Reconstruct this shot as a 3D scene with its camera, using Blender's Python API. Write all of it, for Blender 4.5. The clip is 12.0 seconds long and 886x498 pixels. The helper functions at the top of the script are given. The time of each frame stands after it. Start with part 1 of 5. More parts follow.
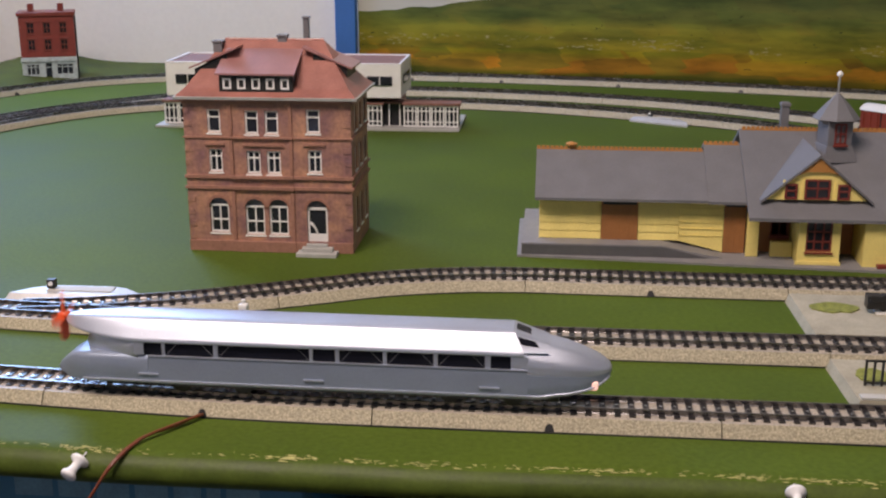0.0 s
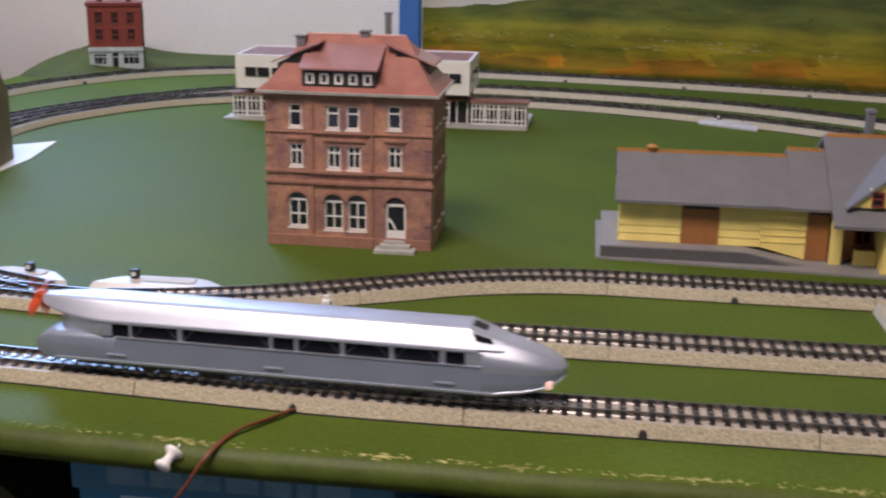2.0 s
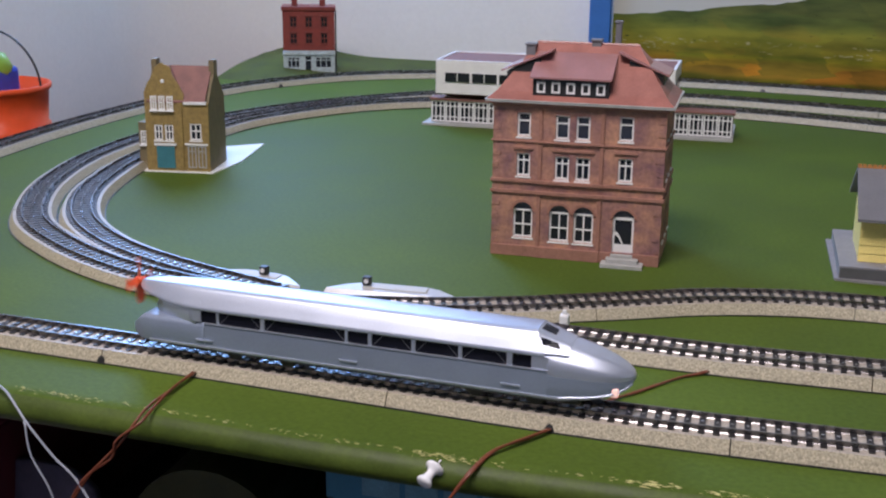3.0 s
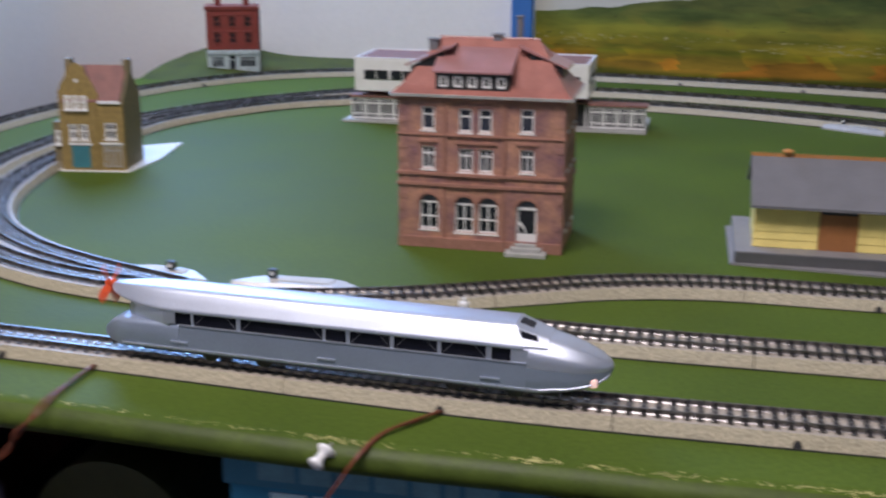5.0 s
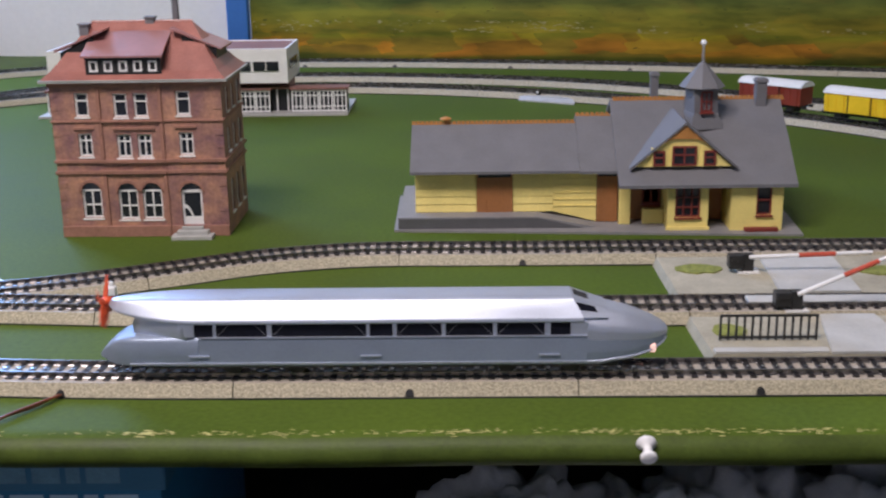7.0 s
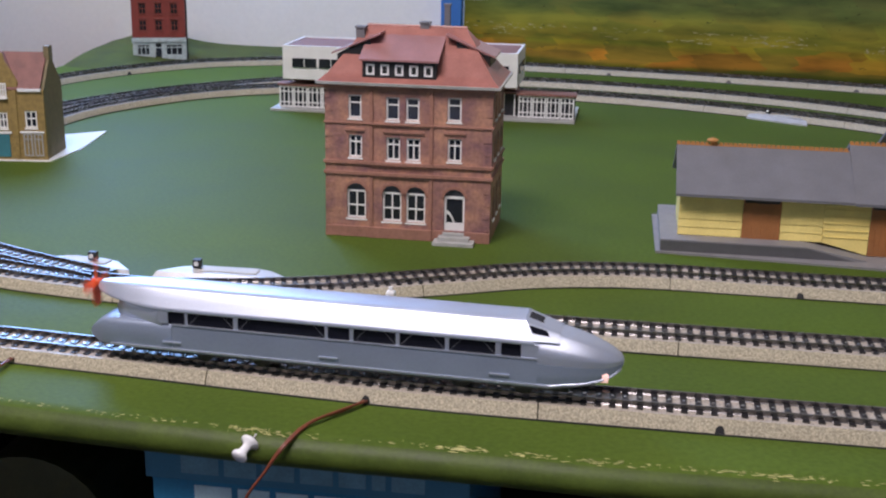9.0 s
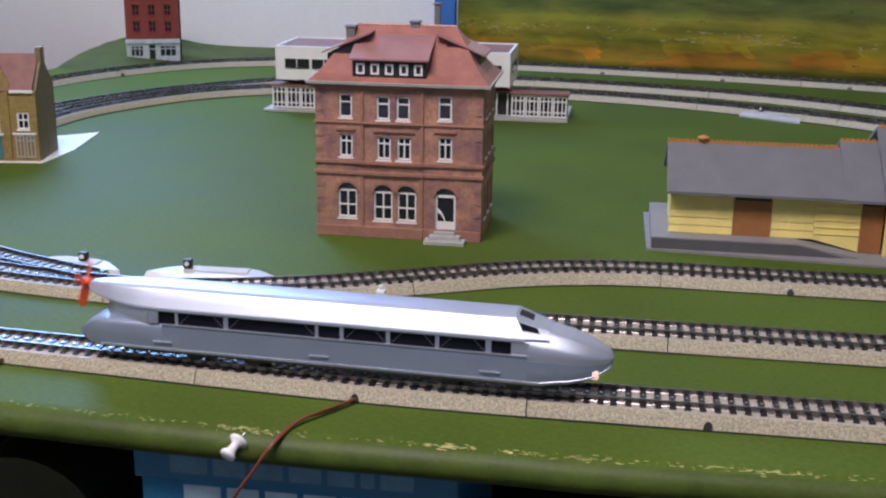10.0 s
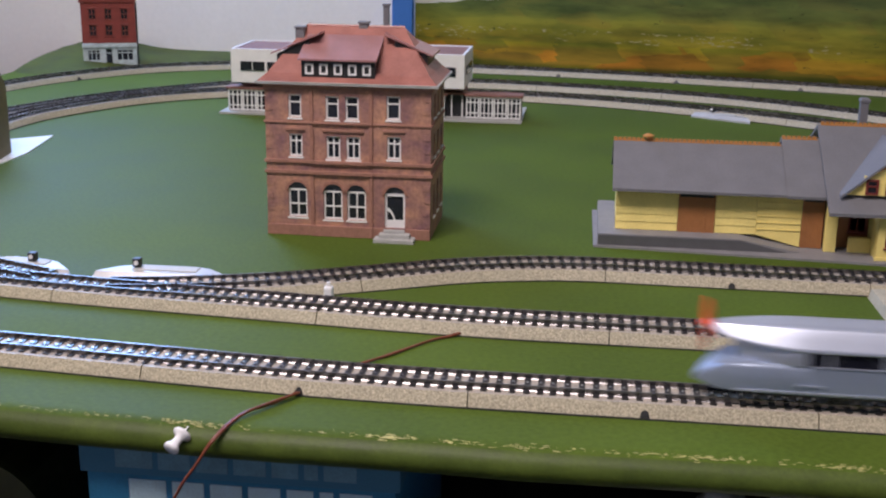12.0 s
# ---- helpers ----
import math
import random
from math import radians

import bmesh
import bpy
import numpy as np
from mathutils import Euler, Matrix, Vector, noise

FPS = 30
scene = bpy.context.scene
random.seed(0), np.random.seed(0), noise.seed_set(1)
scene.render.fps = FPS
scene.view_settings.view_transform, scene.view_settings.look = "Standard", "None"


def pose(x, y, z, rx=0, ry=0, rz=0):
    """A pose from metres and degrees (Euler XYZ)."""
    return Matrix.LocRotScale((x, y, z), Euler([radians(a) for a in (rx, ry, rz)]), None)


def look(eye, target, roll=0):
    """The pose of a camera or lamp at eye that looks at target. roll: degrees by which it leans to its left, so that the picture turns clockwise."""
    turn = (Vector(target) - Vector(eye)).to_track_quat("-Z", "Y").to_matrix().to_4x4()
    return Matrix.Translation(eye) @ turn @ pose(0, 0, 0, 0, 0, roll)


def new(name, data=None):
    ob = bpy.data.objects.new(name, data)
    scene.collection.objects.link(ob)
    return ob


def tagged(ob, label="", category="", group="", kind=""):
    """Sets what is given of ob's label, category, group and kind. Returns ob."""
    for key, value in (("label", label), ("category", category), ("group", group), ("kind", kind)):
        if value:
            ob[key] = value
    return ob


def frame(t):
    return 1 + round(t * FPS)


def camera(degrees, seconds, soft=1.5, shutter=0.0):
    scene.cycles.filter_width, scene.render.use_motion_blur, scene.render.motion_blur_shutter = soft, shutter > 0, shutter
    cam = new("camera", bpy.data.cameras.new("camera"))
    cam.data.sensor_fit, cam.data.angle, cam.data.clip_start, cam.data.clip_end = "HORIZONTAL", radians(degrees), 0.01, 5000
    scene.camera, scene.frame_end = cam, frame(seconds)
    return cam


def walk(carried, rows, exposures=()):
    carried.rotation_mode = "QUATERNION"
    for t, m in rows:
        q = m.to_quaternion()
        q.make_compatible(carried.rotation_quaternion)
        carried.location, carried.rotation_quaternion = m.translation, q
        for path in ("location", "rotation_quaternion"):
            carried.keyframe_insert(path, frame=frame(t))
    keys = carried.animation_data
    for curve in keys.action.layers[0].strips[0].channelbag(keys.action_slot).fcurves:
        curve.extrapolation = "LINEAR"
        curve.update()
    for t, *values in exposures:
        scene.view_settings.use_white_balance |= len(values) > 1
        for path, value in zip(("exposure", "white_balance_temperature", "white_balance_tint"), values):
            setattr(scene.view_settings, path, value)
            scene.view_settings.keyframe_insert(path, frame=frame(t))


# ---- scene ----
cam = camera(41.0, 12.0, soft=2.2, shutter=0.6)
PATH = [
    (0, (-0.0011, -0.5592, 0.2582), (-0.0924, 0.3975, -0.0182), -0.06),
    (0.5, (-0.0039, -0.5570, 0.2573), (-0.1010, 0.3989, -0.0198), 0.06),
    (1, (-0.0164, -0.5584, 0.2566), (-0.1311, 0.3954, -0.0211), -0.11),
    (1.5, (-0.0214, -0.5571, 0.2565), (-0.1386, 0.3959, -0.0229), 0.40),
    (2, (-0.0301, -0.5583, 0.2588), (-0.1551, 0.3937, -0.0206), 0.88),
    (2.5, (-0.0863, -0.5611, 0.2669), (-0.3248, 0.3722, -0.0016), 0.31),
    (3, (-0.0939, -0.5529, 0.2599), (-0.3382, 0.3760, -0.0183), 0.64),
    (4.8, (-0.0628, -0.5691, 0.2649), (-0.2821, 0.3658, -0.0142), -0.42),
    (5, (-0.0606, -0.5634, 0.2588), (-0.2608, 0.3761, -0.0192), 0.36),
    (5.5, (-0.0071, -0.5504, 0.2460), (-0.1053, 0.4022, -0.0421), -0.45),
    (6, (0.0443, -0.5596, 0.2494), (0.0296, 0.3989, -0.0353), -2.03),
    (6.5, (0.0489, -0.5631, 0.2478), (0.0415, 0.3960, -0.0353), -1.76),
    (6.7, (0.0431, -0.5643, 0.2464), (0.0283, 0.3947, -0.0366), -1.42),
    (8.3, (-0.0295, -0.5596, 0.2529), (-0.1432, 0.3938, -0.0266), 0.23),
    (8.5, (-0.0484, -0.5622, 0.2560), (-0.1945, 0.3864, -0.0247), 0.47),
    (9, (-0.0572, -0.5596, 0.2571), (-0.2014, 0.3879, -0.0282), 1.05),
    (9.5, (-0.0569, -0.5591, 0.2554), (-0.2007, 0.3882, -0.0311), 1.20),
    (10, (-0.0517, -0.5595, 0.2558), (-0.1945, 0.3884, -0.0288), 0.76),
    (10.5, (-0.0499, -0.5591, 0.2534), (-0.1890, 0.3886, -0.0337), 0.76),
    (11, (-0.0440, -0.5634, 0.2535), (-0.1763, 0.3849, -0.0352), 0.49),
    (11.5, (-0.0378, -0.5681, 0.2543), (-0.1567, 0.3836, -0.0289), 0.58),
    (12, (-0.0363, -0.5689, 0.2531), (-0.1523, 0.3842, -0.0266), 0.78),
]
walk(cam, [(t, look(eye, target, roll)) for t, eye, target, roll in PATH],
     [(0, -0.20, 7450, 19), (2.0, -0.20, 7300, 20), (2.6, -0.22, 6350, 17), (5.3, -0.24, 6350, 16), (6.4, -0.12, 6550, 16), (8.3, -0.14, 6350, 18), (10.5, -0.14, 6350, 18), (12, -0.15, 6600, 19)])

# ---- light: a daylight window high in the side wall, a ceiling lamp in the room ----
world = bpy.data.worlds.new("world")
scene.world = world
world.use_nodes = True
_sky = world.node_tree.nodes.new("ShaderNodeTexSky")
_sky.sky_type, _sky.sun_disc = "NISHITA", False
_sky.sun_elevation, _sky.sun_rotation = radians(35), radians(-90)
world.node_tree.links.new(_sky.outputs["Color"], world.node_tree.nodes["Background"].inputs["Color"])
world.node_tree.nodes["Background"].inputs["Strength"].default_value = 0.1
scene.view_settings.exposure = 0.0


def area_lamp(name, m, sx, sy, watts, colour):
    data = bpy.data.lights.new(name, "AREA")
    data.shape, data.size, data.size_y, data.energy, data.color = "RECTANGLE", sx, sy, watts, colour
    ob = new(name, data)
    ob.matrix_world = m
    return ob


area_lamp("window_daylight", look((-0.99, 1.27, 0.76), (-0.2, 0.30, 0.10)), 0.55, 0.70, 20.0, (0.28, 0.53, 1.0))
area_lamp("ceiling_lamp_light", look((-0.45, -0.56, 1.42), (-0.25, 0.30, 0)), 0.9, 0.45, 30.0, (1.0, 0.92, 0.90))

# ---- materials ----
MATS = {}


def mat(name, colour, rough=0.6, metal=0.0, vary=0.15, scale=60.0, bump=0.1, fine=700.0, spec=0.5, tint=None, pieces=0.0, coat=0.0):
    """A surface with two scales of variation: broad stains and fine grain."""
    if name in MATS:
        return MATS[name]
    m = bpy.data.materials.new(name)
    m.use_nodes = True
    nt = m.node_tree
    n, l = nt.nodes, nt.links
    bsdf = n["Principled BSDF"]
    bsdf.inputs["Roughness"].default_value = rough
    bsdf.inputs["Metallic"].default_value = metal
    bsdf.inputs["Specular IOR Level"].default_value = spec
    bsdf.inputs["Coat Weight"].default_value = coat
    co = n.new("ShaderNodeTexCoord")
    broad = n.new("ShaderNodeTexNoise")
    broad.inputs["Scale"].default_value, broad.inputs["Detail"].default_value = scale, 4
    grain = n.new("ShaderNodeTexNoise")
    grain.inputs["Scale"].default_value, grain.inputs["Detail"].default_value = fine, 3
    for k in (broad, grain):
        l.new(co.outputs["Object"], k.inputs["Vector"])
    mix = n.new("ShaderNodeMix")
    mix.data_type = "RGBA"
    dark = [c * (1 - vary) for c in colour[:3]] if tint is None else tint
    lite = [min(1, c * (1 + vary)) for c in colour[:3]]
    mix.inputs["A"].default_value, mix.inputs["B"].default_value = (*dark, 1), (*lite, 1)
    ramp = n.new("ShaderNodeMapRange")
    ramp.inputs["From Min"].default_value, ramp.inputs["From Max"].default_value = 0.3, 0.7
    l.new(broad.outputs["Fac"], ramp.inputs["Value"])
    l.new(ramp.outputs["Result"], mix.inputs["Factor"])
    two = n.new("ShaderNodeMix")
    two.data_type, two.blend_type = "RGBA", "MULTIPLY"
    two.inputs["Factor"].default_value = min(1.0, vary * 2)
    l.new(mix.outputs["Result"], two.inputs["A"])
    gr = n.new("ShaderNodeMapRange")
    gr.inputs["From Min"].default_value, gr.inputs["From Max"].default_value = 0.3, 0.7
    gr.inputs["To Min"].default_value, gr.inputs["To Max"].default_value = 0.6, 1.25
    l.new(grain.outputs["Fac"], gr.inputs["Value"])
    l.new(gr.outputs["Result"], two.inputs["B"])
    out = two.outputs["Result"]
    if pieces:
        info = n.new("ShaderNodeObjectInfo")
        pr = n.new("ShaderNodeMapRange")
        pr.inputs["To Min"].default_value, pr.inputs["To Max"].default_value = 1 - pieces, 1 + pieces
        l.new(info.outputs["Random"], pr.inputs["Value"])
        three = n.new("ShaderNodeMix")
        three.data_type, three.blend_type = "RGBA", "MULTIPLY"
        three.inputs["Factor"].default_value = 1.0
        l.new(out, three.inputs["A"])
        l.new(pr.outputs["Result"], three.inputs["B"])
        out = three.outputs["Result"]
    l.new(out, bsdf.inputs["Base Color"])
    rr = n.new("ShaderNodeMapRange")
    rr.inputs["To Min"].default_value, rr.inputs["To Max"].default_value = max(0.02, rough - 0.12), min(1, rough + 0.12)
    l.new(broad.outputs["Fac"], rr.inputs["Value"])
    l.new(rr.outputs["Result"], bsdf.inputs["Roughness"])
    if bump:
        bp = n.new("ShaderNodeBump")
        bp.inputs["Strength"].default_value, bp.inputs["Distance"].default_value = bump, 0.0006
        l.new(grain.outputs["Fac"], bp.inputs["Height"])
        l.new(bp.outputs["Normal"], bsdf.inputs["Normal"])
    MATS[name] = m
    return m


def glowing(name, colour, strength):
    m = mat(name, colour, 0.3, vary=0.05, bump=0)
    b = m.node_tree.nodes["Principled BSDF"]
    b.inputs["Emission Color"].default_value, b.inputs["Emission Strength"].default_value = (*colour, 1), strength
    return m


GREEN = mat("green_table_paint", (0.076, 0.118, 0.015), 0.60, vary=0.16, scale=6, bump=0.3, fine=300, tint=(0.060, 0.098, 0.015), spec=0.10)
BED = mat("grey_ballast_print", (0.46, 0.41, 0.295), 0.42, vary=0.36, scale=800, bump=0.5, fine=1400, spec=0.4)
RAIL = mat("dark_rail_steel", (0.20, 0.19, 0.19), 0.26, 0.9, vary=0.2, scale=80, bump=0)
BED_TOP = mat("smooth_grey_track_top", (0.46, 0.41, 0.34), 0.32, vary=0.3, scale=1000, bump=0.12, fine=1500, spec=0.5, coat=0.25)
# Table green made darker: wear, plus the front edge's shade put into the colour.
EDGE = mat("worn_shaded_green_edge_paint", (0.066, 0.098, 0.013), 0.5, vary=0.16, scale=40, bump=0.35, fine=420, tint=(0.046, 0.070, 0.010), spec=0.25)
SLEEPER = mat("black_sleeper", (0.02, 0.018, 0.018), 0.32, vary=0.2, scale=200, bump=0.1, pieces=0.15, spec=0.9)
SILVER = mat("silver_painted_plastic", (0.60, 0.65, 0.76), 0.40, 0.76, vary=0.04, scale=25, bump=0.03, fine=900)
# Darker and less metallic than SILVER; for skirt, tail fin and nose underside.
SILVER_MATT = mat("silver_grey_lower_body", (0.28, 0.335, 0.435), 0.42, 0.3, vary=0.05, scale=40, bump=0.03)
DARK = mat("dark_interior", (0.02, 0.02, 0.025), 0.35, vary=0.3, scale=60, bump=0)
BLACK = mat("black_plastic", (0.018, 0.018, 0.018), 0.4, vary=0.2, bump=0.05)
RED_PLASTIC = mat("red_orange_plastic", (0.75, 0.10, 0.03), 0.35, vary=0.08, bump=0)
LENS = glowing("red_lamp_lens", (0.95, 0.60, 0.52), 0.75)
BRICK = mat("brown_red_sandstone", (0.40, 0.205, 0.125), 0.62, vary=0.30, scale=60, bump=0.40, fine=330, tint=(0.215, 0.105, 0.115), spec=0.6)
TRIMSTONE = mat("red_stone_trim", (0.34, 0.165, 0.118), 0.7, vary=0.15, scale=200, bump=0.2)
ROOF = mat("red_slate_roof", (0.34, 0.130, 0.100), 0.36, vary=0.16, scale=60, bump=0.3, fine=700)
# Roof red with gloss; some lilac window sheen is mixed into the base colour.
ROOF_GLOSS = mat("glossy_red_dormer_roof_lilac_sheen", (0.34, 0.155, 0.145), 0.42, vary=0.12, scale=60, bump=0.2, fine=700, spec=1.0, coat=0.5)
ROOFGREY = mat("grey_slate_roof", (0.155, 0.155, 0.165), 0.6, vary=0.08, scale=60, bump=0.25, fine=700)
TRAIN_PANE = mat("smoked_train_window", (0.010, 0.011, 0.018), 0.15, vary=0.2, bump=0, spec=0.15)
FANLIGHT = mat("blue_grey_fanlight", (0.085, 0.09, 0.115), 0.2, vary=0.3, scale=300, bump=0)
BRACE = mat("dim_inner_brace", (0.10, 0.105, 0.12), 0.5, vary=0.1, bump=0)
WHITE = mat("white_plastic", (0.83, 0.83, 0.81), 0.4, vary=0.05, bump=0.03)
PANE = mat("dark_window_pane", (0.018, 0.02, 0.028), 0.12, vary=0.2, bump=0)
CONCRETE = mat("grey_plastic_step", (0.42, 0.42, 0.40), 0.6, vary=0.1, scale=100, bump=0.15)
YELLOW = mat("yellow_siding", (0.88, 0.72, 0.24), 0.5, vary=0.07, scale=60, bump=0.08)
BROWN = mat("brown_door_paint", (0.36, 0.15, 0.05), 0.5, vary=0.12, scale=80, bump=0.1)
MAROON = mat("maroon_window_frame", (0.20, 0.035, 0.025), 0.45, vary=0.1, bump=0)
PLATFORM = mat("platform_grey", (0.24, 0.235, 0.24), 0.6, vary=0.1, scale=100, bump=0.15)
GREYDARK = mat("dark_grey_platform", (0.10, 0.10, 0.105), 0.6, vary=0.1, scale=100, bump=0.15)
ORANGE_TRIM = mat("orange_brown_ridge", (0.45, 0.20, 0.05), 0.6, vary=0.1, bump=0.05)
WALLWHITE = mat("white_wall_paint", (0.84, 0.82, 0.79), 0.8, vary=0.03, scale=4, bump=0.02, fine=150)
BLUE = mat("blue_painted_board", (0.035, 0.16, 0.48), 0.5, vary=0.1, scale=20, bump=0.05)
OCHRE = mat("ochre_brick_wall", (0.30, 0.21, 0.07), 0.7, vary=0.2, scale=180, bump=0.3)
TANWALL = mat("olive_brown_side_wall", (0.20, 0.16, 0.085), 0.7, vary=0.15, scale=150, bump=0.25)
ROOFBROWN = mat("brown_red_tiles", (0.24, 0.11, 0.09), 0.6, vary=0.15, scale=90, bump=0.3)
TEAL = mat("teal_door", (0.05, 0.20, 0.24), 0.5, vary=0.1, bump=0)
DARKRED = mat("dark_red_brick_tower", (0.24, 0.04, 0.03), 0.65, vary=0.15, scale=120, bump=0.25)
PALEBLUE = mat("pale_blue_shopfront", (0.48, 0.56, 0.58), 0.5, vary=0.2, scale=150, bump=0.1)
WAGONRED = mat("red_brown_wagon", (0.22, 0.03, 0.015), 0.5, vary=0.1, bump=0.05)
WAGONYELLOW = mat("yellow_wagon", (0.85, 0.56, 0.02), 0.4, vary=0.08, bump=0.05)
SANDY = mat("sandy_crossing_base", (0.40, 0.37, 0.28), 0.7, vary=0.15, scale=60, bump=0.25)
ROADGREY = mat("light_road_grey", (0.50, 0.50, 0.47), 0.6, vary=0.1, scale=50, bump=0.1)
GRASSPATCH = mat("yellow_green_flock", (0.22, 0.24, 0.05), 0.9, vary=0.3, scale=250, bump=0.6)
HILL = mat("dark_green_mat", (0.070, 0.088, 0.010), 0.85, vary=0.25, scale=30, bump=0.4)
WIRE_RED = mat("red_brown_wire", (0.17, 0.045, 0.02), 0.4, vary=0.1, bump=0)
WIRE_WHITE = mat("white_wire", (0.36, 0.38, 0.44), 0.4, vary=0.05, bump=0)
PINWHITE = mat("white_push_pin", (0.85, 0.85, 0.85), 0.25, vary=0.03, bump=0, coat=0.3)
STEEL = mat("bright_steel", (0.6, 0.6, 0.6), 0.25, 1.0, vary=0.1, bump=0)
BOXBLUE = mat("blue_printed_card", (0.03, 0.23, 0.42), 0.5, vary=0.12, scale=15, bump=0.05)
PRINTPALE = mat("pale_blue_print", (0.55, 0.75, 0.82), 0.5, vary=0.1, bump=0)
BUCKET = mat("orange_red_plastic", (0.80, 0.09, 0.02), 0.35, vary=0.06, bump=0.02)
BAG = mat("grey_white_bag_plastic", (0.5, 0.5, 0.52), 0.7, vary=0.1, scale=20, bump=0.2)
FLOORMAT = mat("dark_carpet", (0.05, 0.04, 0.045), 0.9, vary=0.2, scale=15, bump=0.3)
CEILPAINT = mat("ceiling_paint", (0.75, 0.74, 0.71), 0.9, vary=0.04, scale=4, bump=0.1, fine=120)


# ---- geometry helpers ----
def mesh_of(name, bm, material=None, smooth=False):
    me = bpy.data.meshes.new(name)
    bmesh.ops.recalc_face_normals(bm, faces=bm.faces)
    bm.to_mesh(me)
    bm.free()
    if material:
        me.materials.append(material)
    if smooth:
        for f in me.polygons:
            f.use_smooth = True
    return me


def part(name, bm, material, parent=None, label="", smooth=False, at=None):
    ob = new(name, mesh_of(name, bm, material, smooth))
    if parent:
        ob.parent = parent
    if at is not None:
        ob.matrix_basis = at
    if label:
        ob["label"] = label
    return ob


def shared(name, me, parent, at):
    ob = new(name, me)
    ob.parent = parent
    ob.matrix_basis = at
    return ob


def thing(name, at, label, category, group="", kind=""):
    ob = new(name)
    ob.empty_display_size = 0.01
    ob.matrix_basis = at
    return tagged(ob, label, category, group, kind)


def box(x0, y0, z0, x1, y1, z1, bevel=0.0, bm=None, m=None):
    own = bmesh.new() if bm is None else bm
    c = [(x, y, z) for x in (x0, x1) for y in (y0, y1) for z in (z0, z1)]
    v = [own.verts.new(m @ Vector(p) if m else p) for p in c]
    fs = [own.faces.new([v[i] for i in q]) for q in ((0, 1, 3, 2), (4, 6, 7, 5), (0, 4, 5, 1), (2, 3, 7, 6), (0, 2, 6, 4), (1, 5, 7, 3))]
    if bevel:
        es = list({e for f in fs for e in f.edges})
        bmesh.ops.bevel(own, geom=es, offset=bevel, segments=2, affect="EDGES", profile=0.5)
    return own


def prism(points, y0, y1, bm=None):
    """Extrudes an outline in x and z from y0 to y1."""
    own = bmesh.new() if bm is None else bm
    a = [own.verts.new((x, y0, z)) for x, z in points]
    b = [own.verts.new((x, y1, z)) for x, z in points]
    own.faces.new(a), own.faces.new(b[::-1])
    for i in range(len(a)):
        j = (i + 1) % len(a)
        own.faces.new((a[j], a[i], b[i], b[j]))
    return own


def slab(points, z0, z1, bm=None):
    """Extrudes an outline in x and y from z0 to z1."""
    own = bmesh.new() if bm is None else bm
    a = [own.verts.new((x, y, z0)) for x, y in points]
    b = [own.verts.new((x, y, z1)) for x, y in points]
    own.faces.new(a[::-1]), own.faces.new(b)
    for i in range(len(a)):
        j = (i + 1) % len(a)
        own.faces.new((a[i], a[j], b[j], b[i]))
    return own


def loft(rings, bm=None, caps=True):
    own = bmesh.new() if bm is None else bm
    vs = [[own.verts.new(p) for p in r] for r in rings]
    n = len(rings[0])
    for a, b in zip(vs, vs[1:]):
        for i in range(n):
            j = (i + 1) % n
            own.faces.new((a[i], a[j], b[j], b[i]))
    if caps:
        own.faces.new(vs[0][::-1]), own.faces.new(vs[-1])
    return own


def rod(a, b, r, n=8, bm=None, r2=None):
    own = bmesh.new() if bm is None else bm
    a, b = Vector(a), Vector(b)
    turn = (b - a).to_track_quat("Z", "Y").to_matrix()
    rings = []
    for p, q in ((a, r), (b, r if r2 is None else r2)):
        rings.append([p + turn @ Vector((q * math.cos(k * math.tau / n), q * math.sin(k * math.tau / n), 0)) for k in range(n)])
    return loft(rings, own)


def lathe(profile, n=20, bm=None, m=None):
    """Turns (radius, z) pairs round the z axis."""
    own = bmesh.new() if bm is None else bm
    rings = [[(m or Matrix()) @ Vector((max(r, 1e-5) * math.cos(k * math.tau / n), max(r, 1e-5) * math.sin(k * math.tau / n), z)) for k in range(n)] for r, z in profile]
    return loft(rings, own)


def tube(points, r, n=7, bm=None):
    own = bmesh.new() if bm is None else bm
    pts = [Vector(p) for p in points]
    rings = []
    for i, p in enumerate(pts):
        d = (pts[min(i + 1, len(pts) - 1)] - pts[max(i - 1, 0)]).normalized()
        turn = d.to_track_quat("Z", "Y").to_matrix()
        rings.append([p + turn @ Vector((r * math.cos(k * math.tau / n), r * math.sin(k * math.tau / n), 0)) for k in range(n)])
    return loft(rings, own)


def smooth_path(points, step=0.0075, dims=2):
    """Catmull-Rom through the points, resampled at even steps."""
    P = [np.array(p, float) for p in points]
    P = [2 * P[0] - P[1]] + P + [2 * P[-1] - P[-2]]
    fine = []
    for i in range(1, len(P) - 2):
        for u in np.linspace(0, 1, 40, endpoint=False):
            a, b, c, d = P[i - 1 : i + 3]
            fine.append(0.5 * (2 * b + (c - a) * u + (2 * a - 5 * b + 4 * c - d) * u * u + (3 * b - a - 3 * c + d) * u ** 3))
    fine.append(P[-2])
    fine = np.array(fine)
    run = np.r_[0, np.cumsum(np.linalg.norm(np.diff(fine, axis=0), axis=1))]
    at = np.arange(0, run[-1], step)
    return np.stack([np.interp(at, run, fine[:, k]) for k in range(fine.shape[1])], 1)


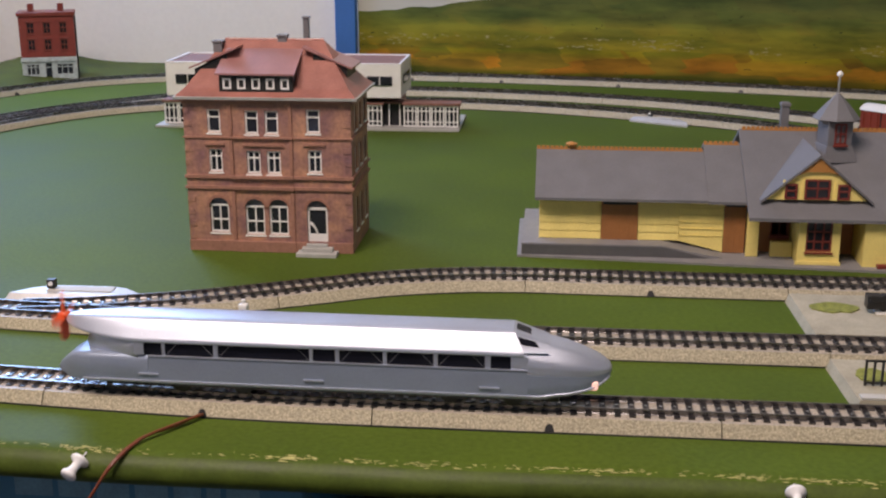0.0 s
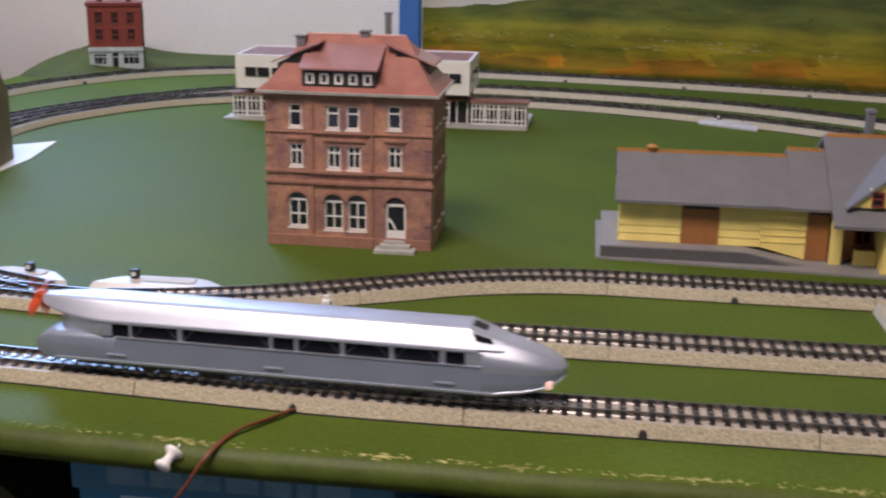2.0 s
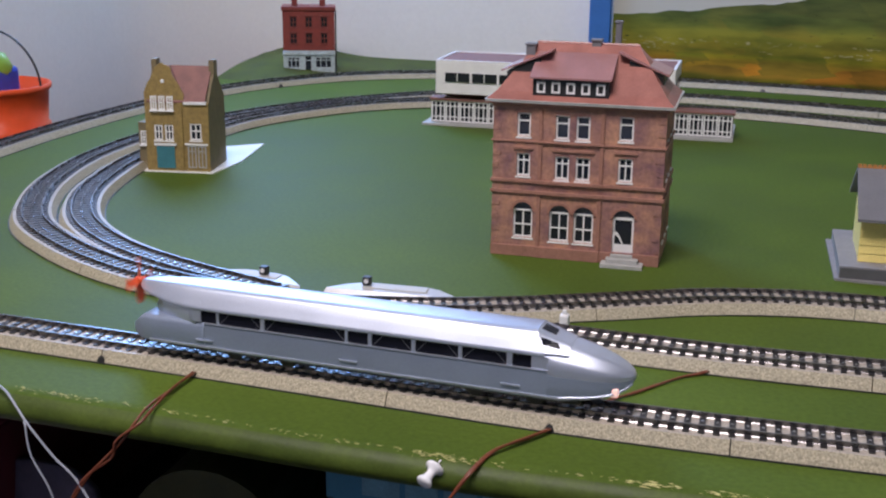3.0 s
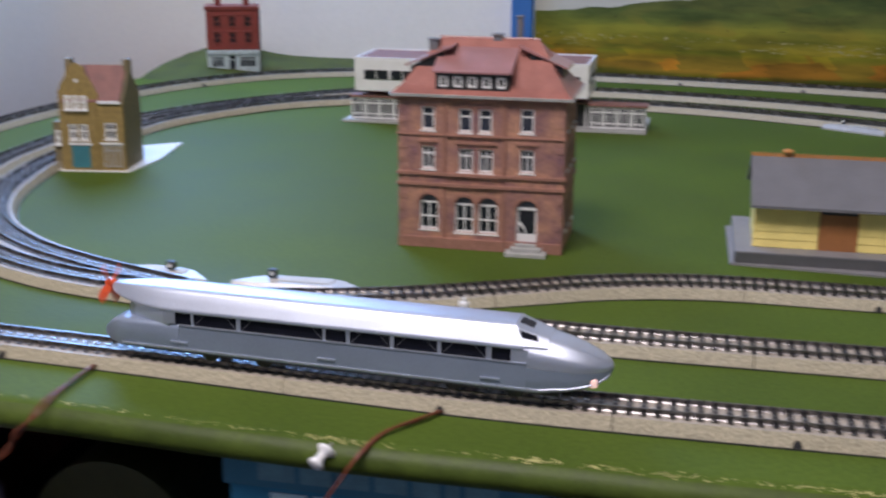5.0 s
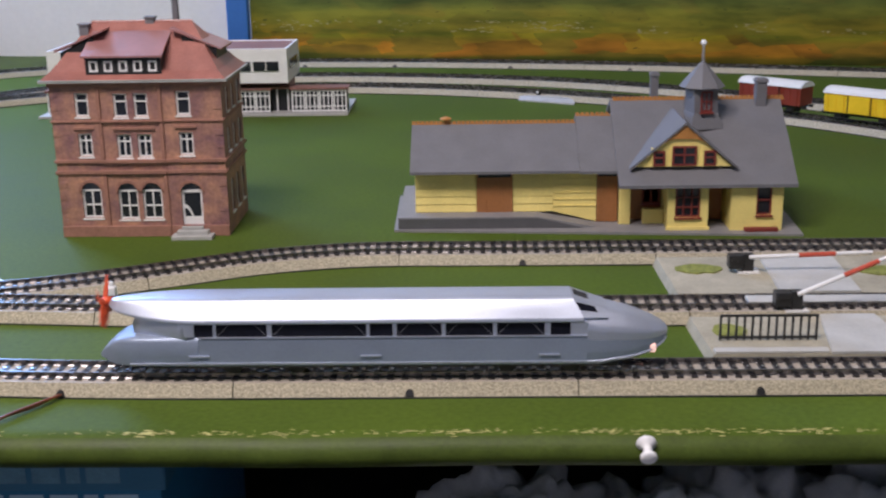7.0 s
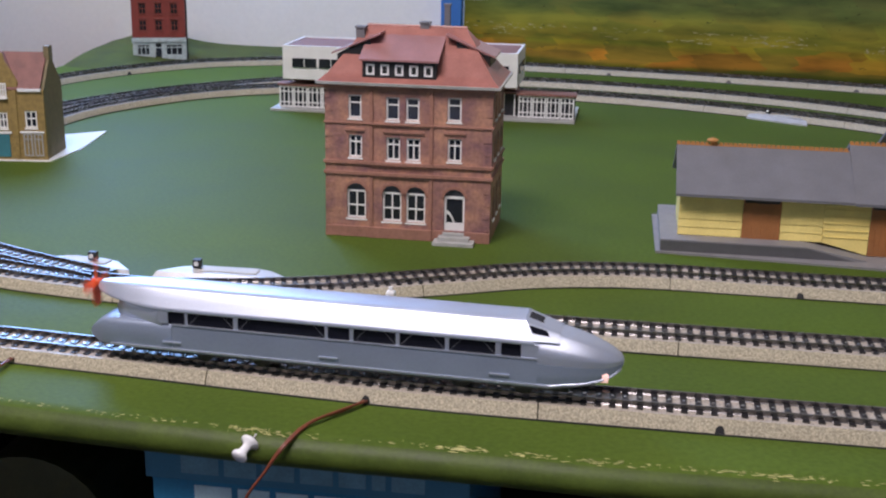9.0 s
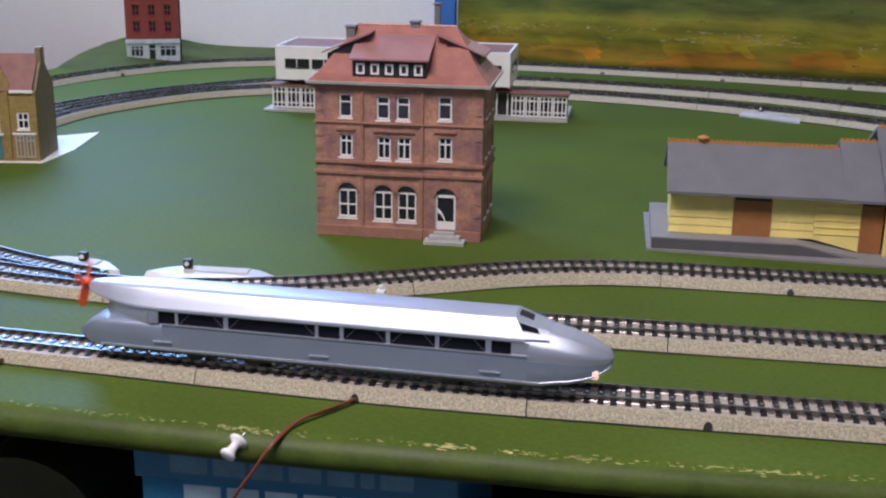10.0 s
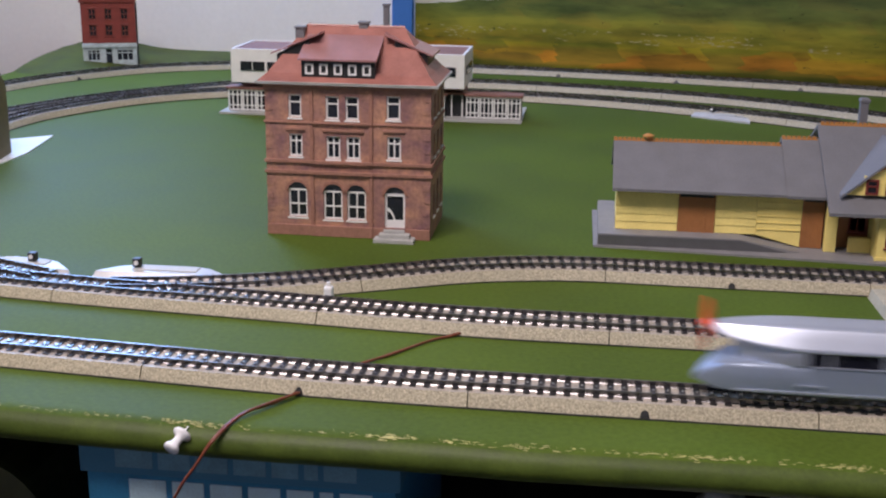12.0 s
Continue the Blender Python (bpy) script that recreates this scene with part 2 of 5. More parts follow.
def wall_with_holes(w, h, t, holes, bm=None):
    """A wall in the x-z plane from (0, 0) to (w, h), its front at y=0, thickness t behind it, with rectangular openings through it."""
    own = bmesh.new() if bm is None else bm
    xs = sorted({0, w, *[a for x, z, a_, b_ in holes for a in (x, x + a_)]})
    zs = sorted({0, h, *[a for x, z, a_, b_ in holes for a in (z, z + b_)]})

    def open_at(i, k):
        if not (0 <= i < len(xs) - 1 and 0 <= k < len(zs) - 1):
            return True
        cx, cz = (xs[i] + xs[i + 1]) / 2, (zs[k] + zs[k + 1]) / 2
        return any(x < cx < x + a and z < cz < z + b for x, z, a, b in holes)

    seen = {}

    def v(i, k, y):
        key = (i, k, y)
        if key not in seen:
            seen[key] = own.verts.new((xs[i], y, zs[k]))
        return seen[key]

    for i in range(len(xs) - 1):
        for k in range(len(zs) - 1):
            if open_at(i, k):
                continue
            own.faces.new((v(i, k, 0), v(i + 1, k, 0), v(i + 1, k + 1, 0), v(i, k + 1, 0)))
            own.faces.new((v(i, k + 1, t), v(i + 1, k + 1, t), v(i + 1, k, t), v(i, k, t)))
            if open_at(i - 1, k):
                own.faces.new((v(i, k, t), v(i, k, 0), v(i, k + 1, 0), v(i, k + 1, t)))
            if open_at(i + 1, k):
                own.faces.new((v(i + 1, k, 0), v(i + 1, k, t), v(i + 1, k + 1, t), v(i + 1, k + 1, 0)))
            if open_at(i, k - 1):
                own.faces.new((v(i, k, 0), v(i, k, t), v(i + 1, k, t), v(i + 1, k, 0)))
            if open_at(i, k + 1):
                own.faces.new((v(i, k + 1, t), v(i, k + 1, 0), v(i + 1, k + 1, 0), v(i + 1, k + 1, t)))
    return own


def window_in(parent, at, w, h, frame_mat, cols=2, rows=(0.62,), bar=0.0011, arched=False, sill=True, pane_mat=None, name="window"):
    """A window: frame with glazing bars (origin bottom left, front at y=0), pane behind it, and a sill."""
    t = 0.0012
    xs = [bar] + [v for c in range(1, cols) for v in (w * c / cols - bar * 0.4, w * c / cols + bar * 0.4)] + [w - bar]
    zs = [bar] + [v for r in rows for v in (h * r - bar * 0.4, h * r + bar * 0.4)] + [h - bar]
    holes = [(xs[i], zs[k], xs[i + 1] - xs[i], zs[k + 1] - zs[k]) for i in range(0, len(xs), 2) for k in range(0, len(zs), 2)]
    bm = wall_with_holes(w, h, t, holes)
    win = part(name, bm, frame_mat, parent, at=at)
    part("pane", box(0.0002, t + 0.0003, 0.0002, w - 0.0002, t + 0.0009, h - 0.0002), pane_mat or PANE, win)
    if sill:
        part("sill", box(-0.0008, -0.0022, -0.0014, w + 0.0008, 0.0008, -0.0001), frame_mat, win)
    return win


# ---- the room and the table ----
TABLE_FRONT = -0.048


def edge_bend(x):
    """The front edge and the near track draw back a little at the far left."""
    return 0.055 * max(0.0, -0.20 - x)


def room():
    x0, x1, y0, y1, z0, z1 = -2.0, 2.2, -2.2, 1.62, -0.95, 1.55
    t = 0.08
    tagged(part("floor", box(x0 - t, y0 - t, z0 - 0.05, x1 + t, y1 + t, z0), FLOORMAT), "dark carpet floor of the hobby room", "floor", kind="structure")
    tagged(part("ceiling", box(x0 - t, y0 - t, z1, x1 + t, y1 + t, z1 + 0.05), CEILPAINT), "plain white room ceiling", "ceiling", kind="structure")
    tagged(part("wall_south", box(x0, y0 - t, z0, x1, y0, z1), WALLWHITE), "plain white wall behind the camera", "wall", kind="structure")
    tagged(part("wall_east", box(x1, y0, z0, x1 + t, y1, z1), WALLWHITE), "plain white side wall", "wall", kind="structure")
    tagged(part("wall_north", box(x0, y1, z0, x1, y1 + t, z1), WALLWHITE), "plain white wall behind the layout", "wall", kind="structure")
    tagged(part("wall_west", box(x0 - t, y0, z0, x0, y1, z1), WALLWHITE), "plain white side wall", "wall", kind="structure")


def layout_walls():
    """White boards that stand along the back and the side of the table."""
    tagged(part("wall_board_back", box(-1.085, 1.405, -0.05, -0.352, 1.425, 0.42), WALLWHITE), "matt white board wall behind the layout", "wall", kind="structure")
    tagged(part("wall_board_side", box(-1.085, 0.05, -0.05, -1.065, 1.404, 0.385), WALLWHITE), "matt white low board wall beside the layout", "wall", kind="structure")
    c, r = (-0.78, 1.12), 0.283
    plan = [(-1.063, 0.06), (-1.063, 0.6)] + [(c[0] - r * math.cos(q), c[1] + r * math.sin(q)) for q in np.linspace(0, math.pi / 2, 15)] + [(-0.5, 1.403), (-0.353, 1.403)]
    bm = loft([[(x, y, -0.05), (x, y, 0.385), (x - 0.001, y + 0.001, 0.385), (x - 0.001, y + 0.001, -0.05)] for x, y in plan])
    ob = part("wall_cove", bm, WALLWHITE, smooth=True)
    ob.data.set_sharp_from_angle(angle=radians(40))
    tagged(ob, "white card bent round the corner behind the layout", "wall", kind="structure")
    post = thing("blue_post", pose(-0.345, 1.38, -0.03), "blue painted upright board between wall and landscape backdrop", "post", kind="structure")
    part("board", box(-0.017, -0.008, 0, 0.017, 0.012, 1.0, 0.002), BLUE, post)


def table():
    bm = bmesh.new()
    prof = [(1.40, 0.0), (TABLE_FRONT + 0.014, 0.0)]
    for k in range(1, 9):
        a = k / 8 * math.pi / 2
        prof.append((TABLE_FRONT + 0.014 - 0.014 * math.sin(a), -0.0105 + 0.0105 * math.cos(a)))
    for k in range(1, 7):
        a = k / 6 * math.pi / 2
        prof.append((TABLE_FRONT + 0.013 - 0.013 * math.cos(a), -0.0105 - 0.0085 * math.sin(a)))
    prof += [(TABLE_FRONT + 0.03, -0.0191), (1.40, -0.0191)]
    xs = np.linspace(-0.905, 1.5, 61)
    rings = []
    for x in xs:
        wob = 0.0012 * noise.noise((x * 9, 0, 0)) + 0.0006 * noise.noise((x * 35, 3, 0))
        rings.append([(x, y + (wob + edge_bend(x) if y < 0 else 0), z + (wob * 0.2 if y < 0 else 0)) for y, z in prof])
    loft(rings, bm)
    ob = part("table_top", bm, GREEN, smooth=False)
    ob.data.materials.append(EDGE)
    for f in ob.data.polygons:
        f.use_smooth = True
        # Faces turned forward or down get the edge green with shade painted in.
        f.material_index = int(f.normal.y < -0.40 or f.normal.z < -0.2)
    ob.data.set_sharp_from_angle(angle=radians(40))
    tagged(ob, "green painted layout table top with a rolled front edge", "table", kind="structure")


def backdrop():
    """A printed landscape, flat, that hangs along the back of the table."""
    m = bpy.data.materials.new("printed_landscape")
    m.use_nodes = True
    n, l = m.node_tree.nodes, m.node_tree.links
    b = n["Principled BSDF"]
    b.inputs["Roughness"].default_value = 0.6
    b.inputs["Specular IOR Level"].default_value = 0.15
    co = n.new("ShaderNodeTexCoord")
    sep = n.new("ShaderNodeSeparateXYZ")
    l.new(co.outputs["Object"], sep.inputs[0])

    def noisy(sx, sz, detail=4, rough=0.55):
        mp = n.new("ShaderNodeMapping")
        mp.inputs["Scale"].default_value = (sx, 1, sz)
        l.new(co.outputs["Object"], mp.inputs["Vector"])
        k = n.new("ShaderNodeTexNoise")
        k.inputs["Scale"].default_value, k.inputs["Detail"].default_value, k.inputs["Roughness"].default_value = 1.0, detail, rough
        l.new(mp.outputs["Vector"], k.inputs["Vector"])
        return k.outputs["Fac"]

    def ma(op, a, c=None):
        k = n.new("ShaderNodeMath")
        k.operation = op
        for i, s in enumerate((a, c)):
            if s is None:
                continue
            if isinstance(s, (int, float)):
                k.inputs[i].default_value = s
            else:
                l.new(s, k.inputs[i])
        return k.outputs[0]

    def mixc(f, a, c):
        k = n.new("ShaderNodeMix")
        k.data_type = "RGBA"
        l.new(f, k.inputs["Factor"])
        for s, q in ((a, "A"), (c, "B")):
            if isinstance(s, tuple):
                k.inputs[q].default_value = (*s, 1)
            else:
                l.new(s, k.inputs[q])
        return k.outputs["Result"]

    z = ma("ADD", sep.outputs["Z"], ma("MULTIPLY", ma("SUBTRACT", noisy(5, 30), 0.5), 0.018))
    ramp = n.new("ShaderNodeValToRGB")
    stops = [(0.0, (0.05, 0.055, 0.010)), (0.07, (0.11, 0.095, 0.016)), (0.11, (0.26, 0.155, 0.026)), (0.16, (0.31, 0.17, 0.030)), (0.28, (0.28, 0.165, 0.028)), (0.34, (0.25, 0.195, 0.025)),
             (0.45, (0.215, 0.185, 0.026)), (0.56, (0.185, 0.172, 0.027)), (0.70, (0.16, 0.165, 0.034)), (0.84, (0.105, 0.13, 0.040)), (1.0, (0.085, 0.11, 0.042))]
    ramp.color_ramp.elements[0].position, ramp.color_ramp.elements[0].color = stops[0][0], (*stops[0][1], 1)
    ramp.color_ramp.elements[1].position, ramp.color_ramp.elements[1].color = stops[-1][0], (*stops[-1][1], 1)
    for p, c in stops[1:-1]:
        ramp.color_ramp.elements.new(p).color = (*c, 1)
    l.new(ma("DIVIDE", z, 0.115), ramp.inputs["Fac"])
    land = ramp.outputs["Color"]
    # broad light and dark sweeps over the hills
    patch = noisy(7, 34, 5)
    fld = n.new("ShaderNodeValToRGB")
    fld.color_ramp.elements[0].position, fld.color_ramp.elements[0].color = 0.36, (0.50, 0.60, 0.50, 1)
    fld.color_ramp.elements[1].position, fld.color_ramp.elements[1].color = 0.64, (1.75, 1.65, 1.15, 1)
    l.new(patch, fld.inputs["Fac"])
    mul = n.new("ShaderNodeMix")
    mul.data_type, mul.blend_type = "RGBA", "MULTIPLY"
    mul.inputs["Factor"].default_value = 0.8
    l.new(land, mul.inputs["A"])
    l.new(fld.outputs["Color"], mul.inputs["B"])
    land = mul.outputs["Result"]
    # angular fields, each of its own colour, with pale lanes between them
    warp = n.new("ShaderNodeMix")
    warp.data_type, warp.blend_type = "RGBA", "ADD"
    warp.inputs["Factor"].default_value = 0.012
    l.new(co.outputs["Object"], warp.inputs["A"])
    wob = n.new("ShaderNodeTexNoise")
    wob.inputs["Scale"].default_value = 30
    l.new(co.outputs["Object"], wob.inputs["Vector"])
    l.new(wob.outputs["Color"], warp.inputs["B"])
    mp = n.new("ShaderNodeMapping")
    mp.inputs["Scale"].default_value = (13, 0, 44)
    mp.inputs["Rotation"].default_value = (0, radians(14), 0)
    l.new(warp.outputs["Result"], mp.inputs["Vector"])
    cells = n.new("ShaderNodeTexVoronoi")
    cells.distance = "CHEBYCHEV"
    for k in (cells,):
        k.inputs["Scale"].default_value, k.inputs["Randomness"].default_value = 1.0, 0.9
        l.new(mp.outputs["Vector"], k.inputs["Vector"])
    pick = n.new("ShaderNodeSeparateColor")
    l.new(cells.outputs["Color"], pick.inputs["Color"])
    tone = n.new("ShaderNodeValToRGB")
    tone.color_ramp.interpolation = "CONSTANT"
    tone.color_ramp.elements[0].position, tone.color_ramp.elements[0].color = 0.0, (0.60, 0.80, 0.65, 1)
    tone.color_ramp.elements[1].position, tone.color_ramp.elements[1].color = 0.84, (1.55, 1.15, 0.7, 1)
    for p, c in ((0.22, (0.85, 0.90, 0.8)), (0.42, (1.15, 1.2, 0.7)), (0.58, (1.15, 0.80, 0.6)), (0.72, (0.75, 0.62, 0.5))):
        tone.color_ramp.elements.new(p).color = (*c, 1)
    l.new(pick.outputs["Red"], tone.inputs["Fac"])
    fields = n.new("ShaderNodeMix")
    fields.data_type, fields.blend_type = "RGBA", "MULTIPLY"
    low = ma("LESS_THAN", z, 0.044)
    l.new(ma("ADD", ma("MULTIPLY", low, 0.55), 0.25), fields.inputs["Factor"])
    l.new(land, fields.inputs["A"])
    l.new(tone.outputs["Color"], fields.inputs["B"])
    land = fields.outputs["Result"]
    # trees and villages
    land = mixc(ma("GREATER_THAN", noisy(62, 200, 5, 0.7), 0.645), land, (0.05, 0.065, 0.018))
    band = ma("MULTIPLY", ma("GREATER_THAN", noisy(95, 330, 3), 0.585), ma("MULTIPLY", ma("GREATER_THAN", sep.outputs["Z"], 0.046), ma("LESS_THAN", sep.outputs["Z"], 0.064)))
    band = ma("MULTIPLY", band, ma("GREATER_THAN", noisy(9, 40, 2), 0.53))
    land = mixc(band, land, (0.35, 0.31, 0.15))
    # skyline
    line = ma("ADD", ma("ADD", 0.066, ma("MULTIPLY", sep.outputs["X"], 0.10)), ma("MULTIPLY", noisy(4.5, 0.0, 3), 0.05))
    far = ma("ADD", line, ma("MULTIPLY", noisy(16, 0.0, 4), 0.012))
    sky = ma("GREATER_THAN", sep.outputs["Z"], far)
    l.new(mixc(sky, land, (0.55, 0.54, 0.48)), b.inputs["Base Color"])
    a0, a1 = Vector((-0.325, 1.385, 0.0)), Vector((1.45, 1.06, 0.0))
    turn = math.degrees(math.atan2(a1.y - a0.y, a1.x - a0.x))
    ob = part("backdrop", box(0, 0, 0.0, (a1 - a0).length, 0.006, 0.62), m, at=pose(a0.x, a0.y, 0.0, 0, 0, turn))
    tagged(ob, "printed landscape backdrop of autumn fields and green hills", "backdrop", kind="structure")


room()
layout_walls()
table()
backdrop()


# ---- railway track ----
BED_H, RAIL_Z, HALF = 0.0075, 0.0105, 0.019


def offset_line(pts, d):
    t = np.gradient(pts, axis=0)
    t /= np.linalg.norm(t, axis=1)[:, None]
    return pts + d * np.stack([-t[:, 1], t[:, 0]], 1)


def ribbon(pts, prof):
    """Sweeps a closed profile of (offset, z) along the plan line."""
    lines = [offset_line(pts, d) for d, z in prof]
    return loft([[(lines[k][i][0], lines[k][i][1], prof[k][1]) for k in range(len(prof))] for i in range(len(pts))])


SLEEPER_ME = mesh_of("sleeper", box(-0.0017, -0.0128, -0.0012, 0.0017, 0.0128, 0.0004), SLEEPER)
STUD_ME = mesh_of("stud", box(-0.0007, -0.0007, -0.0004, 0.0007, 0.0007, 0.0010), STEEL)


def track(label, line, real=(), lift=0.0):
    """A sheet-metal track: ballast body in sections, two rails, sleepers and centre studs. real: stretch of x in which sleepers are parts."""
    top = thing("railway_track", pose(0, 0, lift), label, "railway track", group="tracks of the layout")
    pts = smooth_path(line)
    per = 24
    for a in range(0, len(pts) - 1, per):
        seg = pts[a : min(a + per + 1, len(pts))].copy()
        if len(seg) < 2:
            continue
        # a hair-wide joint between the sections
        d = seg[-1] - seg[-2]
        seg[-1] = seg[-1] - d * 0.09
        bed = part("track_bed", ribbon(seg, [(-HALF, 0.0), (-HALF, 0.0008), (-0.0155, BED_H), (0.0155, BED_H), (HALF, 0.0008), (HALF, 0.0)]), BED, top)
        bed.data.materials.append(BED_TOP)
        for f in bed.data.polygons:
            f.material_index = int(f.normal.z > 0.95)
    # Thin black strip that stands in for the shadow along the bed's foot.
    part("bed_lip", ribbon(pts, [(-HALF - 0.0009, 0.0), (-HALF - 0.0007, 0.0007), (HALF + 0.0007, 0.0007), (HALF + 0.0009, 0.0)]), BLACK, top)
    for g in (-0.00825, 0.00825):
        part("rail", ribbon(pts, [(g - 0.0012, BED_H), (g - 0.0006, BED_H + 0.0006), (g - 0.0006, RAIL_Z), (g + 0.0006, RAIL_Z), (g + 0.0006, BED_H + 0.0006), (g + 0.0012, BED_H)]), RAIL, top)
    rest = []
    t = np.gradient(pts, axis=0)
    count = 0
    for i in range(len(pts)):
        m = Matrix.Translation((pts[i][0], pts[i][1], BED_H + 0.0004)) @ Matrix.Rotation(math.atan2(t[i][1], t[i][0]), 4, "Z")
        if real and real[0] <= pts[i][0] <= real[1] and count < 290 and pts[i][1] < 0.3:
            shared("sleeper", SLEEPER_ME, top, m)
            count += 1
        else:
            rest.append(m)
    if rest:
        verts, faces = [], []
        for m in rest:
            k = len(verts)
            verts += [m @ v.co for v in SLEEPER_ME.vertices]
            faces += [[k + j for j in f.vertices] for f in SLEEPER_ME.polygons]
        me = bpy.data.meshes.new("sleeper_run")
        me.from_pydata(verts, [], faces)
        me.materials.append(SLEEPER)
        tagged(shared("sleeper_run", me, top, Matrix()), kind="stuff")
    verts, faces = [], []
    for i in range(len(pts)):
        m = Matrix.Translation((pts[i][0], pts[i][1], BED_H + 0.0006))
        k = len(verts)
        verts += [m @ v.co for v in STUD_ME.vertices]
        faces += [[k + j for j in f.vertices] for f in STUD_ME.polygons]
    me = bpy.data.meshes.new("stud_run")
    me.from_pydata(verts, [], faces)
    me.materials.append(STEEL)
    tagged(shared("stud_run", me, top, Matrix()), kind="stuff")
    return top


NEAR = [(-0.81, 0.0635), (-0.62, 0.0530), (-0.52, 0.0470), (-0.44, 0.0412), (-0.36, 0.0352), (-0.30, 0.0305), (-0.24, 0.0255), (-0.18, 0.0212), (-0.12, 0.0192), (-0.06, 0.019), (0.0, 0.019), (0.45, 0.019), (0.91, 0.019)]
MID = [(0.8824, 0.124), (0.4, 0.124), (0.0, 0.124), (-0.12, 0.1255), (-0.25, 0.135), (-0.38, 0.146), (-0.47, 0.160), (-0.535, 0.183), (-0.60, 0.222), (-0.665, 0.28),
       (-0.715, 0.37), (-0.745, 0.47), (-0.755, 0.56), (-0.75, 0.67), (-0.72, 0.79), (-0.64, 0.93), (-0.52, 1.05), (-0.38, 1.11), (-0.22, 1.135), (-0.05, 1.115), (0.14, 1.06), (0.30, 0.97), (0.45, 0.85), (0.58, 0.70), (0.66, 0.55)]
FAR = [(0.8803, 0.246), (0.4, 0.246), (0.06, 0.247), (-0.02, 0.248), (-0.07, 0.243), (-0.121, 0.229), (-0.175, 0.204), (-0.24, 0.175), (-0.30, 0.156), (-0.35, 0.146)]
INNER = [(-0.40, 0.158), (-0.48, 0.188), (-0.555, 0.227), (-0.62, 0.285), (-0.665, 0.36), (-0.69, 0.44), (-0.705, 0.53), (-0.705, 0.65), (-0.69, 0.77), (-0.62, 0.90), (-0.53, 0.975),
         (-0.42, 1.012), (-0.26, 1.03), (-0.09, 1.02), (0.065, 0.975), (0.22, 0.90), (0.33, 0.812), (0.415, 0.738), (0.49, 0.652), (0.54, 0.55)]
OUTER = [(-0.86, 0.19), (-0.872, 0.35), (-0.876, 0.50), (-0.879, 0.63), (-0.872, 0.77), (-0.85, 0.92), (-0.80, 1.06), (-0.70, 1.19), (-0.55, 1.265), (-0.38, 1.295), (-0.20, 1.29), (0.0, 1.265), (0.23, 1.217), (0.45, 1.155), (0.65, 1.09), (0.9, 1.0)]
track("straight three-rail track with grey ballast body and black sleepers", NEAR, (-0.75, 0.45))
track("three-rail track that bends round in a wide loop", MID, (-0.7, 0.45))
track("three-rail siding track that curves out from a turnout", FAR, (-0.4, 0.45))
track("inner loop of three-rail track round the green field", INNER, (), 0.0004)
track("outermost loop of three-rail track along the wall", OUTER)


# ---- the stone apartment house ----
def arch_points(w, h, rise, n=9):
    """Outline of an opening w wide and h high with a round head of that rise."""
    pts = [(0, 0), (w, 0), (w, h - rise)]
    for k in range(1, n):
        a = k / n * math.pi
        pts.append((w / 2 + w / 2 * math.cos(a), h - rise + rise * math.sin(a)))
    return pts + [(0, h - rise)]


def spandrels(bm, x, z, w, h, rise, y0, y1):
    """Fills the corners over a round-headed opening."""
    n = 8
    for s in (0, 1):
        pts = [(x + (0 if s == 0 else w), z + h)]
        for k in range(n + 1):
            a = math.pi / 2 * (k / n)
            cx = x + w / 2 - (w / 2) * math.cos(a) * (1 if s == 0 else -1)
            pts.append((cx, z + h - rise + rise * math.sin(a)))
        prism(pts if s else pts[::-1], y0, y1, bm)


